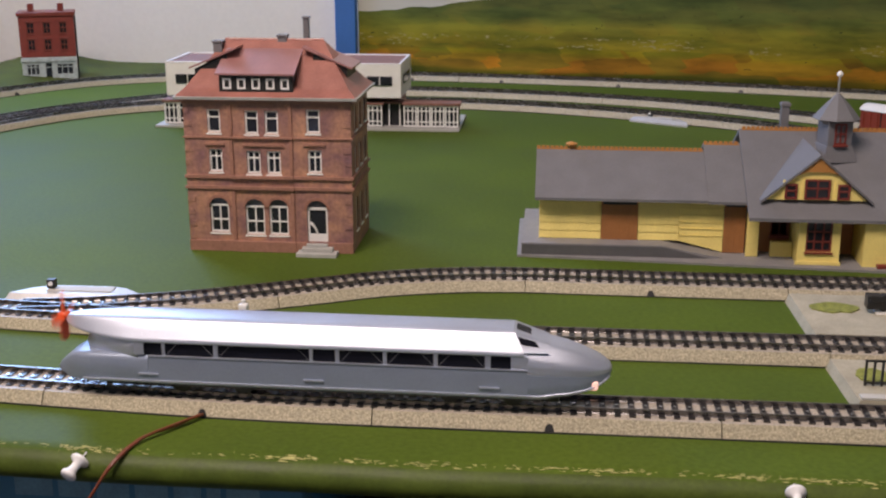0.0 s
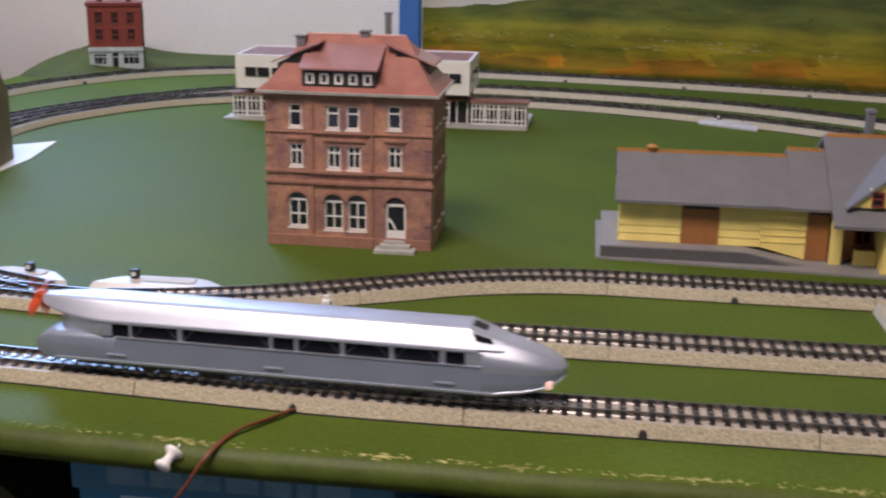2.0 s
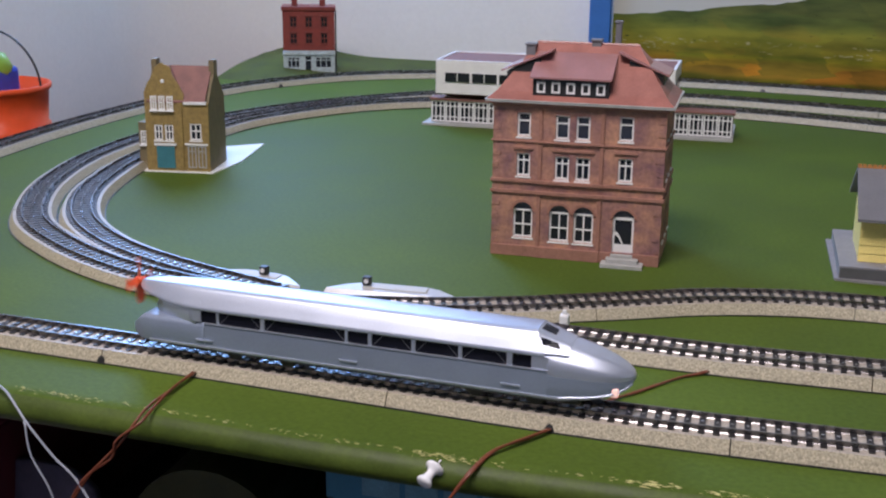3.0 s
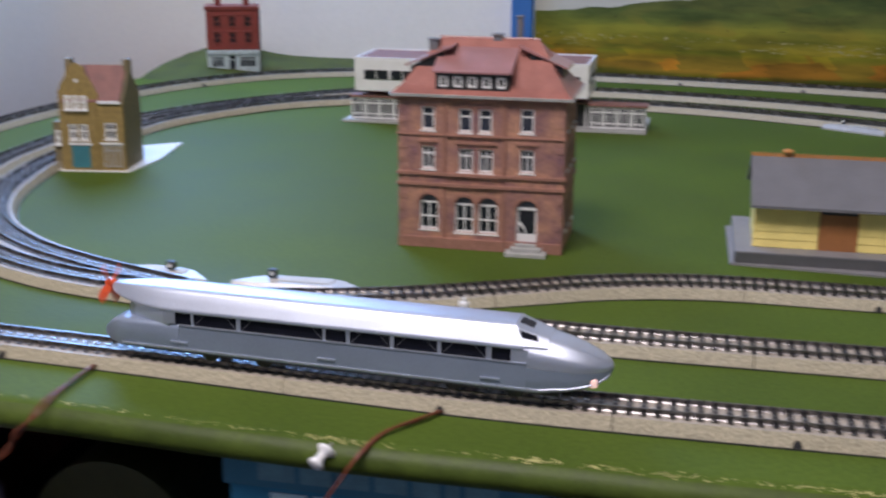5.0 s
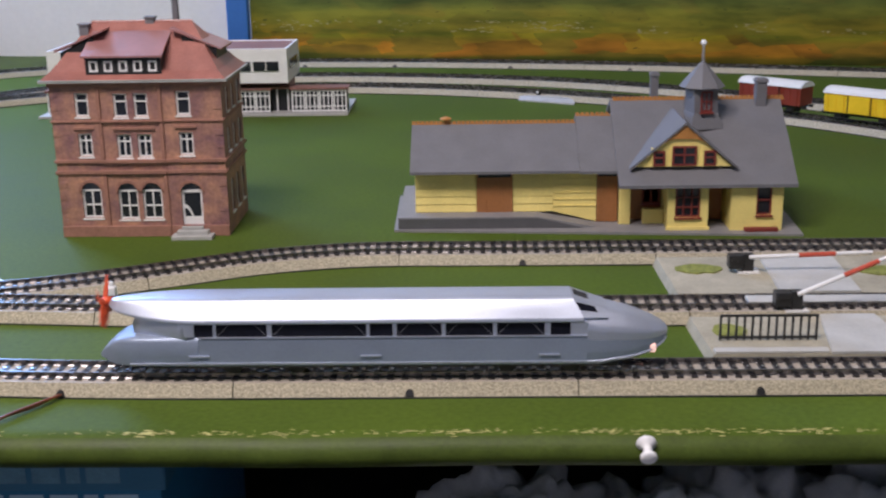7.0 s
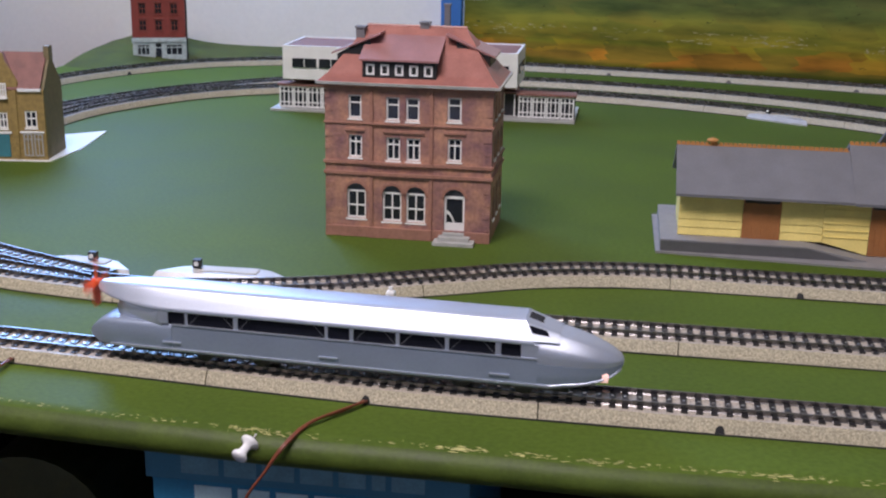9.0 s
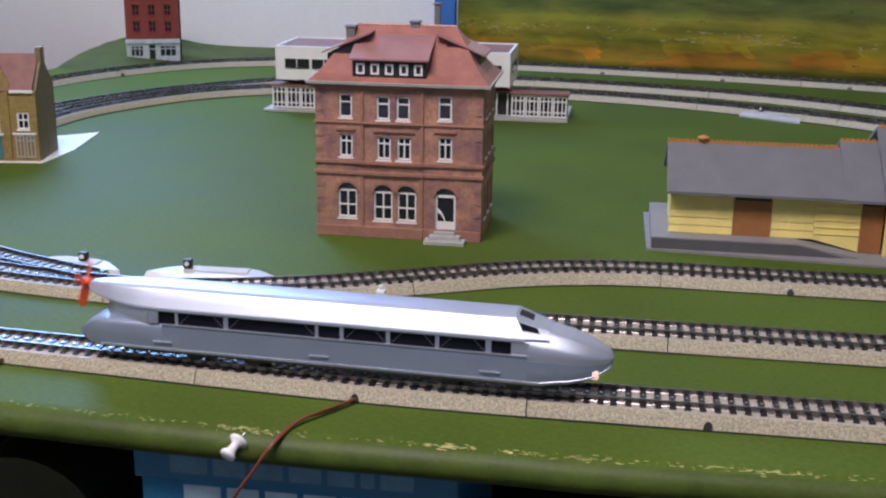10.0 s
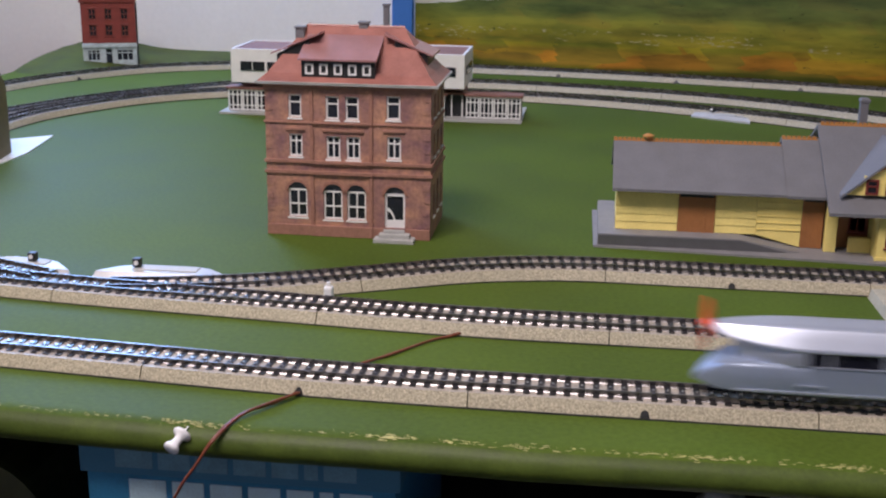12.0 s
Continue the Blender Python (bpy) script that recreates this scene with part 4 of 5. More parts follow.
# ---- the ochre gabled house on its white card ----
def ochre_house():
    h = thing("gabled_house", pose(-0.6790, 0.5010, 0, 0, 0, 9) @ Matrix.Diagonal((0.90, 1.0, 0.93, 1.0)), "ochre brick gabled town house with brown-red roof", "model house")
    W, D, H = 0.0715, 0.058, 0.0740
    g = 0.0440
    wins = [(0.0095, 0.0330, 0.0095, 0.0170), (0.0215, 0.0330, 0.0095, 0.0170), (0.0070, 0.0660, 0.0070, 0.0150), (0.0162, 0.0660, 0.0070, 0.0150), (0.0254, 0.0660, 0.0070, 0.0150), (0.0500, 0.0340, 0.0130, 0.0180)]
    low = [(w[0], w[1], w[2], w[3]) for w in wins]
    front = wall_with_holes(W, H, 0.003, [w for w in low if w[1] < 0.06])
    part("front_wall", front, OCHRE, h)
    steps = [(0.0, 0.0), (g, 0.0), (g, 0.006), (g - 0.006, 0.018), (g - 0.0125, 0.028), (g - 0.0140, 0.036), (0.0205, 0.0405), (0.0145, 0.036), (0.0110, 0.028), (0.0045, 0.018), (0.0, 0.008)]
    part("front_gable", prism([(x, H + z) for x, z in steps], 0.0, 0.003), OCHRE, h)
    part("gable_coping", tube([(x, 0.0015, H + z + 0.0008) for x, z in steps[2:]], 0.0013, 6), OCHRE, h)
    for k, (x, z, w, hh) in enumerate(wins):
        window_in(h, pose(x, 0.0006 if z < 0.06 else -0.0013, z), w, hh, WHITE, 2, (0.55,), bar=0.0016)
    part("gable_lamp", box(0.0200, -0.0010, 0.0950, 0.0235, -0.0001, 0.0985, 0.0003), WHITE, h)
    d = part("garage_door", box(0.0115, -0.0010, 0.003, 0.0320, -0.0001, 0.0270), TEAL, h, "teal painted double door")
    part("door_head", box(0.0090, -0.0018, 0.0275, 0.0345, -0.0001, 0.0300, 0.0003), WHITE, d)
    part("pillar", box(0.0380, -0.0016, 0.0, 0.0425, -0.0001, 0.0740, 0.0004), OCHRE, h)
    for x in (0.0470, 0.0585):
        window_in(h, pose(x, -0.0012, 0.004), 0.0095, 0.0240, CONCRETE, 2, (0.75,), bar=0.0013, sill=False, name="shop_window")
    part("shop_cornice", box(0.0440, -0.0018, 0.0285, 0.0700, -0.0001, 0.0305, 0.0003), WHITE, h)
    part("eaves_board", box(0.0445, -0.0025, 0.0725, 0.0700, -0.0001, 0.0755, 0.0003), WHITE, h)
    part("right_wall", loft([[(x, 0.0031, 0), (x, D, 0), (x, D, H), (x, D * 0.5, 0.108), (x, 0.0031, H)] for x in (W - 0.003, W)]), TANWALL, h)
    part("left_wall", loft([[(x, 0.0031, 0), (x, D, 0), (x, D, H), (x, D * 0.5, 0.106), (x, 0.0031, H)] for x in (0, 0.003)]), TANWALL, h)
    part("back_wall", box(0.0031, D - 0.003, 0, W - 0.0031, D, H), TANWALL, h)
    pts = [(-0.001, H), (D * 0.5, 0.1075), (D + 0.001, H), (D + 0.001, H + 0.0016), (D * 0.5, 0.1098), (-0.001, H + 0.0016)]
    part("roof", loft([[(x, y, z) for y, z in pts] for x in (0.0031, W - 0.0031)]), ROOFBROWN, h)
    rp = [(0.0010, H + 0.006), (0.0215, H + 0.036), (g - 0.001, H + 0.006)]
    part("gable_roof", loft([[(x, y, z) for x, z in rp] for y in (0.0031, 0.030)]), ROOFBROWN, h)
    for x in (W - 0.0055, 0.0005):
        c = part("chimney", box(x, D * 0.42, 0.098, x + 0.0060, D * 0.62, 0.1165, 0.0004), TANWALL, h)
    part("dormer_vent", box(0.0490, 0.0080, 0.0815, 0.0530, 0.0125, 0.0860, 0.0004), TANWALL, h)
    part("annex", box(-0.0125, 0.010, 0.0, -0.0003, 0.046, 0.050), TANWALL, h)
    window_in(h, pose(-0.0100, 0.0085, 0.026), 0.0070, 0.0150, WHITE, 2, (0.5,), bar=0.0014)
    card = part("card_sheet", slab([(-0.6960, 0.4960), (-0.6110, 0.5080), (-0.6080, 0.57), (-0.6230, 0.664), (-0.690, 0.61)], 0.0, 0.0012), WHITE)
    tagged(card, "white card sheet under the gabled house", "card")
    h.location.z = 0.0012


ochre_house()


def brick_tower():
    h = thing("brick_tenement", pose(-0.8200, 1.2030, 0.0, 0, 0, 20), "dark red brick tenement with pale shopfront by the wall", "model house")
    W, D, H = 0.0810, 0.050, 0.100
    wins = [(x, z, 0.0115, 0.0170) for x in (0.0110, 0.0350, 0.0590) for z in (0.0480, 0.0735)]
    part("front_wall", wall_with_holes(W, H - 0.038, 0.004, [(x, z - 0.038, w, hh) for x, z, w, hh in wins]), DARKRED, h, at=pose(0, 0, 0.038))
    part("side_wall", box(0, 0.0041, 0.038, 0.004, D, H), DARKRED, h)
    part("side_wall", box(W - 0.004, 0.0041, 0.038, W, D, H), DARKRED, h)
    part("flat_roof", box(0.0041, 0.0041, 0.094, W - 0.0041, D, 0.097), BLACK, h)
    for x, z, w, hh in wins:
        window_in(h, pose(x, 0.0012, z), w, hh, MAROON, 2, (0.5,), bar=0.0014)
        part("window_hood", box(x - 0.0012, -0.0014, z + hh, x + w + 0.0012, -0.0001, z + hh + 0.0022, 0.0003), MAROON, h)
    part("cornice", box(-0.0020, -0.0030, H, W + 0.0020, D, H + 0.0060, 0.0006), MAROON, h)
    shop = part("shopfront", wall_with_holes(W, 0.0375, 0.003, [(0.006, 0.010, 0.020, 0.018), (0.033, 0.004, 0.012, 0.026), (0.050, 0.010, 0.026, 0.018)]), PALEBLUE, h, "pale blue-grey shopfront", at=pose(0, -0.0006, 0))
    for x, z, w, hh in ((0.006, 0.010, 0.020, 0.018), (0.033, 0.004, 0.012, 0.026), (0.050, 0.010, 0.026, 0.018)):
        window_in(shop, pose(x, 0.0010, z), w, hh, PALEBLUE, 3 if w > 0.013 else 1, (0.7,), bar=0.0015, sill=False, name="shop_window")
    part("shop_side", box(W - 0.003, 0.0026, 0, W, D, 0.0374), PALEBLUE, h)
    part("shop_side", box(0, 0.0026, 0, 0.003, D, 0.0374), PALEBLUE, h)
    part("fascia", box(-0.001, -0.0028, 0.0310, W + 0.001, -0.0007, 0.0365, 0.0004), PALEBLUE, shop)
    for x in (0.014, 0.058):
        part("chimney", box(x, 0.012, H + 0.0061, x + 0.009, 0.022, H + 0.0180, 0.0006), MAROON, h)
    part("drain_pipe", rod((W + 0.0018, 0.006, 0.002), (W + 0.0018, 0.006, H), 0.0012), BLACK, h)
    return h


brick_tower()


def grey_building():
    h = thing("grey_office_block", pose(0.428, 0.335, 0), "pale blue-grey tall model building on a plinth", "model house")
    part("plinth", box(-0.004, -0.004, 0, 0.074, 0.134, 0.004, 0.0005), PALEBLUE, h)
    wins = [(x, z, 0.011, 0.013) for x in (0.018, 0.048, 0.078, 0.106) for z in (0.018, 0.044, 0.070, 0.096)]
    part("left_wall", wall_with_holes(0.130, 0.118, 0.003, wins), PALEBLUE, h, at=pose(0, 0.130, 0.004, 0, 0, -90))
    for x, z, w, hh in wins:
        window_in(h, pose(0.0010, 0.130 - x, z + 0.004, 0, 0, -90), w, hh, CONCRETE, 2, (0.5,), bar=0.0012)
    part("front_wall", box(0.0031, 0, 0.004, 0.070, 0.003, 0.122), PALEBLUE, h)
    part("back_wall", box(0.0031, 0.127, 0.004, 0.070, 0.130, 0.122), PALEBLUE, h)
    part("right_wall", box(0.0671, 0.0031, 0.004, 0.070, 0.1269, 0.122), PALEBLUE, h)
    part("flat_roof", box(-0.0015, -0.0015, 0.1221, 0.0715, 0.1315, 0.1250, 0.0005), ROOFGREY, h)


grey_building()


# ---- goods wagons on the inner loop ----
def wagon(x, y, turn, length, body, label, roof=WHITE):
    w = thing("goods_wagon", pose(x, y, 0.0008, 0, 0, turn) @ Matrix.Diagonal((0.90, 0.90, 0.90, 1.0)), label, "goods wagon", group="goods wagons of the standing train")
    L = length / 2
    part("underframe", box(-L + 0.003, -0.012, 0.0185, L - 0.003, 0.012, 0.0215, 0.0004), BLACK, w)
    part("body", box(-L, -0.0155, 0.0216, L, 0.0155, 0.0440, 0.0004), body, w)
    prof = [(-0.0170, 0.0440), (-0.0160, 0.0470), (-0.009, 0.0502), (0.0, 0.0512), (0.009, 0.0502), (0.0160, 0.0470), (0.0170, 0.0440)]
    part("roof", loft([[(x_, y_, z_) for y_, z_ in prof] for x_ in (-L - 0.001, L + 0.001)]), roof, w)
    for s in (-1, 1):
        d = part("sliding_door", box(-0.013, s * 0.0163 - 0.0006, 0.0225, 0.013, s * 0.0163 + 0.0006, 0.0430, 0.0003), body, w)
        for k in (-0.0145, 0.0145):
            part("door_rail", box(k - 0.0005, s * 0.0163 - 0.0005, 0.0220, k + 0.0005, s * 0.0163 + 0.0005, 0.0435), BLACK, w)
        for k in range(9):
            xx = -L + length * (k + 0.5) / 9
            if abs(xx) > 0.016:
                part("plank_strip", box(xx - 0.0003, s * 0.0158 - 0.0004, 0.0225, xx + 0.0003, s * 0.0158 + 0.0004, 0.0432), body, w)
        part("step_board", box(-L * 0.7, s * 0.0150 - 0.0015, 0.0150, L * 0.7, s * 0.0150 + 0.0015, 0.0158), BLACK, w)
    for xx in (-L * 0.62, L * 0.62):
        for s in (-1, 1):
            part("wheel", rod((xx, s * 0.0072, 0.0165), (xx, s * 0.0095, 0.0165), 0.0060, 14), BLACK, w)
            part("axle_guard", box(xx - 0.004, s * 0.0112 - 0.0008, 0.0125, xx + 0.004, s * 0.0112 + 0.0008, 0.0190, 0.0003), BLACK, w)
    for s in (-1, 1):
        for yy in (-0.0085, 0.0085):
            part("buffer", rod((s * L, yy, 0.0200), (s * (L + 0.005), yy, 0.0200), 0.0018, 10), BLACK, w)
    return w


wagon(0.3780, 0.7840, -44.0, 0.086, WAGONRED, "red-brown boxcar with a white roof on the loop")
wagon(0.4530, 0.7010, -44.0, 0.090, WAGONYELLOW, "yellow refrigerator wagon with a white roof on the loop")
wagon(0.5120, 0.6110, -61.0, 0.080, SANDY, "beige wagon half hidden by the grey building", SANDY)


# ---- the propeller train; its tail is at x = 0, the rails' centre line at y = 0 ----
def half_section(x, w, zb, zt, top):
    """Ring of the body at x: half width w, from zb up to zt, flat top of half width top."""
    h = zt - zb
    s = [(-w * 0.80, zb), (-w * 0.96, zb + h * 0.06), (-w, zb + h * 0.20), (-w, zb + h * 0.55), (-w, zb + h * 0.84), (-w * 0.96, zb + h * 0.93), (-(w + top) * 0.5, zb + h * 0.985), (-top, zt), (-top * 0.5, zt)]
    ring = s + [(-y, z) for y, z in s[::-1]]
    return [(x, y, z) for y, z in ring]


ZB, SQUAT = 0.0160, 0.765


def lower(p):
    """The body's heights, squeezed towards its foot."""
    return (p[0], p[1], ZB + (p[2] - ZB) * SQUAT)


def build_train():
    tr = thing("propeller_train", pose(0, 0.019, 0), "silver streamlined propeller railcar model on the near track", "model train")
    w = 0.016
    roof = [(-w + 0.0006, 0.0470), (-w - 0.0002, 0.0474), (-w - 0.0004, 0.0484), (-0.0156, 0.0502), (-0.0130, 0.0545), (-0.0107, 0.0598), (-0.0092, 0.0617), (-0.005, 0.0626)]
    roof = roof + [(-y, z) for y, z in roof[::-1]]
    # one long roof shell that tapers to the tail tip
    rings = []
    for x, k in ((-0.0030, 0.06), (-0.0022, 0.18), (-0.0005, 0.31), (0.0030, 0.45), (0.0080, 0.58), (0.0140, 0.70), (0.0210, 0.82), (0.0290, 0.915), (0.0370, 0.975), (0.0450, 1.0), (0.10, 1.0), (0.17, 1.0), (0.2330, 1.0)):
        rings.append([(x, y * k, 0.0580 + (z - 0.0580) * k ** 0.9) for y, z in roof])
    rings.append([(0.2435 - max(0, (z - 0.0502)) * 0.45, y, z) for y, z in roof])
    ob = part("roof", loft([[lower(p) for p in r] for r in rings]), SILVER, tr, smooth=True)
    ob.data.set_sharp_from_angle(angle=radians(55))
    # pointed skirt at the tail
    rows = [(-0.0095, 0.0010, 0.0182, 0.0205, 0.0006), (-0.006, 0.0058, 0.0180, 0.0262, 0.003), (0.0, 0.0106, ZB, 0.0330, 0.006), (0.006, 0.0136, ZB, 0.0366, 0.009), (0.013, 0.0152, ZB, 0.0376, 0.011), (0.028, 0.0159, ZB, 0.0378, 0.0125), (0.0462, 0.016, ZB, 0.0378, 0.0135)]
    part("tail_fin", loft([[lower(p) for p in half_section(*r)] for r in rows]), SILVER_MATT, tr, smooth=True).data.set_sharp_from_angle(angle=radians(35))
    neck = []
    for x, k in ((0.0100, 0.0060), (0.0170, 0.0098), (0.0260, 0.0130), (0.0350, 0.0150), (0.0390, 0.0156)):
        neck.append([lower((x + 0.006 * ((z - 0.042) / 0.012) ** 2, y * k, z)) for y, z in ((-1, 0.033), (-1, 0.038), (-1, 0.043), (-1, 0.048), (-0.9, 0.053), (0.9, 0.053), (1, 0.048), (1, 0.043), (1, 0.038), (1, 0.033))])
    part("tail_neck", loft(neck), SILVER, tr, smooth=True)
    skirt = [(-0.0125, ZB), (-0.0152, ZB + 0.001), (-w, ZB + 0.004), (-w, 0.0378), (w, 0.0378), (w, ZB + 0.004), (0.0152, ZB + 0.001), (0.0125, ZB)]
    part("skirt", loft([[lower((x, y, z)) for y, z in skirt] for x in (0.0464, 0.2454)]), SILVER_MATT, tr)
    for s in (-1, 1):
        part("skirt_moulding", loft([[lower((x, s * y, z)) for y, z in ((w - 0.0010, ZB + 0.0016), (w + 0.0004, ZB + 0.0028), (w + 0.0004, ZB + 0.0040), (w - 0.0003, ZB + 0.0042))] for x in (0.010, 0.252)]), SILVER, tr)
        part("belt_line", loft([[lower((x, s * y, z)) for y, z in ((w - 0.0006, 0.0374), (w + 0.0004, 0.0374), (w + 0.0004, 0.0383), (w - 0.0006, 0.0383))] for x in (0.0465, 0.2454)]), SILVER, tr)
    part("belt_core", loft([[lower((x, y, z)) for y, z in ((-0.0138, 0.0376), (-0.0138, 0.0474), (0.0138, 0.0474), (0.0138, 0.0376))] for x in (0.041, 0.2455)]), DARK, tr, "dark interior behind the windows")
    edges = [(0.0375, 0.0429), (0.0529, 0.0545), (0.0810, 0.0835), (0.1328, 0.1345), (0.1465, 0.1486), (0.1718, 0.1739), (0.1984, 0.2005), (0.2251, 0.2281), (0.2385, 0.2455)]
    edges = [(0.14 + (a - 0.14) * 0.985, 0.14 + (b - 0.14) * 0.985) for a, b in edges]
    edges[-1] = (edges[-1][0], 0.2458)
    for a, b in edges:
        for s in (-1, 1):
            part("window_post", loft([[lower((x, s * y, z)) for y, z in ((w - 0.0010, 0.0383), (w - 0.0001, 0.0383), (w - 0.0001, 0.0472), (w - 0.0010, 0.0472))] for x in (a, b)]), SILVER, tr)
    for (a0, a), (b, b1) in zip(edges, edges[1:]):
        for s in (-1, 1):
            part("window_pane", loft([[lower((x, s * y, z)) for y, z in ((w - 0.0016, 0.0379), (w - 0.0013, 0.0379), (w - 0.0013, 0.0473), (w - 0.0016, 0.0473))] for x in (a, b)]), TRAIN_PANE, tr)
            if b - a > 0.02:
                m = (a + b) / 2
                for q in (-1, 1):
                    part("table_brace", rod(lower((b - 0.0005 if q > 0 else a + 0.0005, s * (w - 0.0011), 0.0385)), lower((b - 0.0065 if q > 0 else a + 0.0065, s * (w - 0.0011), 0.0468)), 0.00022, 5), BRACE, tr)
    # nose
    full = [(-0.0125, ZB), (-0.0152, ZB + 0.001), (-w, ZB + 0.004), (-w, 0.0300), (-w, 0.0378), (-w, 0.0440), (-w * 0.995, 0.0480), (-0.0150, 0.0512), (-0.0130, 0.0545), (-0.0107, 0.0592), (-0.0085, 0.0615), (-0.0045, 0.0626)]
    full = full + [(-y, z) for y, z in full[::-1]]
    rows = [(0.2410, 0.985, ZB, 0.0578), (0.2456, 0.998, ZB, 0.0566), (0.252, 0.985, ZB, 0.0548), (0.259, 0.955, 0.0178, 0.0528), (0.266, 0.90, 0.0188, 0.0505), (0.272, 0.825, 0.0204, 0.0480), (0.277, 0.73, 0.0222, 0.0455), (0.2815, 0.60, 0.0246, 0.0430), (0.285, 0.44, 0.0275, 0.0405), (0.2872, 0.28, 0.0302, 0.0384), (0.2884, 0.10, 0.0330, 0.0360)]
    rings = []
    for x, k, zb, zt in rows:
        rings.append([lower((x, y * k, zb + (z - ZB) * (zt - zb) / (0.0626 - ZB))) for y, z in full])
    part("nose", loft([r[4:20] for r in rings]), SILVER, tr, smooth=True).data.set_sharp_from_angle(angle=radians(60))
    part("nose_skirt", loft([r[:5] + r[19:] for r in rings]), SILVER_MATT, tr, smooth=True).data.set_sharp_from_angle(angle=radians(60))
    for s in (0, 1):
        edge = [Vector(r[23 - 2 if s else 2]) for r in rings[1:-1]]
        part("skirt_moulding", tube([tuple(p) for p in edge], 0.0007, 6), SILVER, tr, smooth=True)
    # raked cab with dark panes, between the roof's end and the nose
    cx = lambda z: 0.2435 - max(0.0, z - 0.0502) * 0.45
    upper = [(y, z) for y, z in roof if z >= 0.0500]
    back = [Vector((cx(z) - 0.0002, y * 0.985, z - 0.0003)) for y, z in upper]
    fore = [Vector((0.2560 - 0.02 * (z - 0.0502), y * 0.86, 0.0492 + (z - 0.0502) * 0.40)) for y, z in upper]
    part("cab", loft([[lower(p) for p in back], [lower(p) for p in fore]]), SILVER, tr, smooth=True).data.set_sharp_from_angle(angle=radians(28))

    def on_cab(a, b, u, v):
        """A spot on the cab between the outline points a and b: u from back to front, v from a to b."""
        return back[a].lerp(fore[a], u).lerp(back[b].lerp(fore[b], u), v)

    n = len(upper) - 1
    for a, b, u0, u1, v0, v1 in ((1, 2, 0.05, 0.66, 0.06, 0.96), (n - 1, n - 2, 0.05, 0.66, 0.06, 0.96), (4, n // 2 + 1, 0.08, 0.50, 0.06, 0.48), (4, n // 2 + 1, 0.08, 0.50, 0.52, 0.94)):
        q = [on_cab(a, b, u0, v0), on_cab(a, b, u1, v0), on_cab(a, b, u1 * 0.92, v1), on_cab(a, b, u0, v1)]
        nrm = (q[1] - q[0]).cross(q[3] - q[0]).normalized()
        if nrm.dot(q[0] - Vector((0.245, 0, 0.045))) < 0:
            nrm = -nrm
        part("cab_pane", loft([[lower(p - nrm * 0.0005) for p in q], [lower(p + nrm * 0.0003) for p in q]]), TRAIN_PANE, tr)
    for s in (-1, 1):
        for k, x in enumerate((0.0450, 0.1335, 0.2250)):
            for z in (0.0240,):
                part("step", box(x - 0.004, s * w - 0.0008, lower((0, 0, z))[2], x + 0.0065, s * w + 0.0008, lower((0, 0, z))[2] + 0.0008), SILVER, tr)
    part("headlamp", box(0.2715, -0.0111, 0.0210, 0.2815, 0.0111, 0.0260, 0.0010), LENS, tr, "red-tinted clear headlamp block")
    # running gear
    for x in (0.062, 0.095, 0.205, 0.238):
        for s in (-1, 1):
            bm = rod((x, s * 0.0070, 0.0165), (x, s * 0.0095, 0.0165), 0.0060, 16)
            part("wheel", bm, BLACK, tr)
    part("underframe", box(0.02, -0.011, 0.0138, 0.262, 0.011, 0.0172, 0.0008), BLACK, tr)
    # pusher propeller
    hub = thing("propeller", pose(-0.0050, 0, 0.0477), "", "")
    hub.parent = tr
    part("spinner", lathe([(0.0, -0.0035), (0.0018, -0.0025), (0.0025, 0.0), (0.0025, 0.0035)], 14, m=pose(0, 0, 0, 0, 90, 0)), RED_PLASTIC, hub, smooth=True)
    for k in range(4):
        bm = bmesh.new()
        m = Matrix.Rotation(k * math.pi / 2, 4, "X")
        rings = []
        for r, c, tw in ((0.001, 0.0014, 60), (0.005, 0.0024, 45), (0.010, 0.0026, 32), (0.0130, 0.0019, 27), (0.0142, 0.0008, 25)):
            q = m @ pose(0, 0, r, 0, 0, tw)
            rings.append([q @ Vector(p) for p in ((-0.0003, -c, 0), (0.0003, -c, 0), (0.0003, c, 0), (-0.0003, c, 0))])
        part("blade", loft(rings, bm), RED_PLASTIC, hub)
    return tr, hub


TRAIN, PROPELLER = build_train()
TRAIN_ROWS = [(0, -0.2570), (0.5, -0.2558), (1, -0.2558), (1.5, -0.2580), (1.8, -0.2880), (2, -0.3275), (2.25, -0.3820), (2.5, -0.4240), (2.7, -0.4282), (3, -0.4285), (4.5, -0.4260), (4.8, -0.4110), (5, -0.3806), (5.25, -0.3200), (5.5, -0.2552),
              (5.75, -0.2030), (6, -0.1630), (6.25, -0.1550), (6.5, -0.1538), (6.7, -0.1535), (7.4, -0.1650), (7.9, -0.2250), (8.3, -0.3085), (8.5, -0.3360), (9, -0.3375), (10, -0.3365), (10.5, -0.3356), (10.8, -0.3320), (11, -0.3215), (11.25, -0.2720),
              (11.5, -0.2040), (11.75, -0.0900), (12, 0.0345)]


def on_track(x):
    """The pose of the train whose tail is at x, with both bogies on the near track."""
    line = smooth_path(NEAR, 0.004)
    ya, yb = (float(np.interp(x + d, line[:, 0], line[:, 1])) for d in (0.078, 0.222))
    return pose(x, ya - 0.078 * (yb - ya) / 0.144, 0, 0, 0, math.degrees(math.atan2(yb - ya, 0.144)))


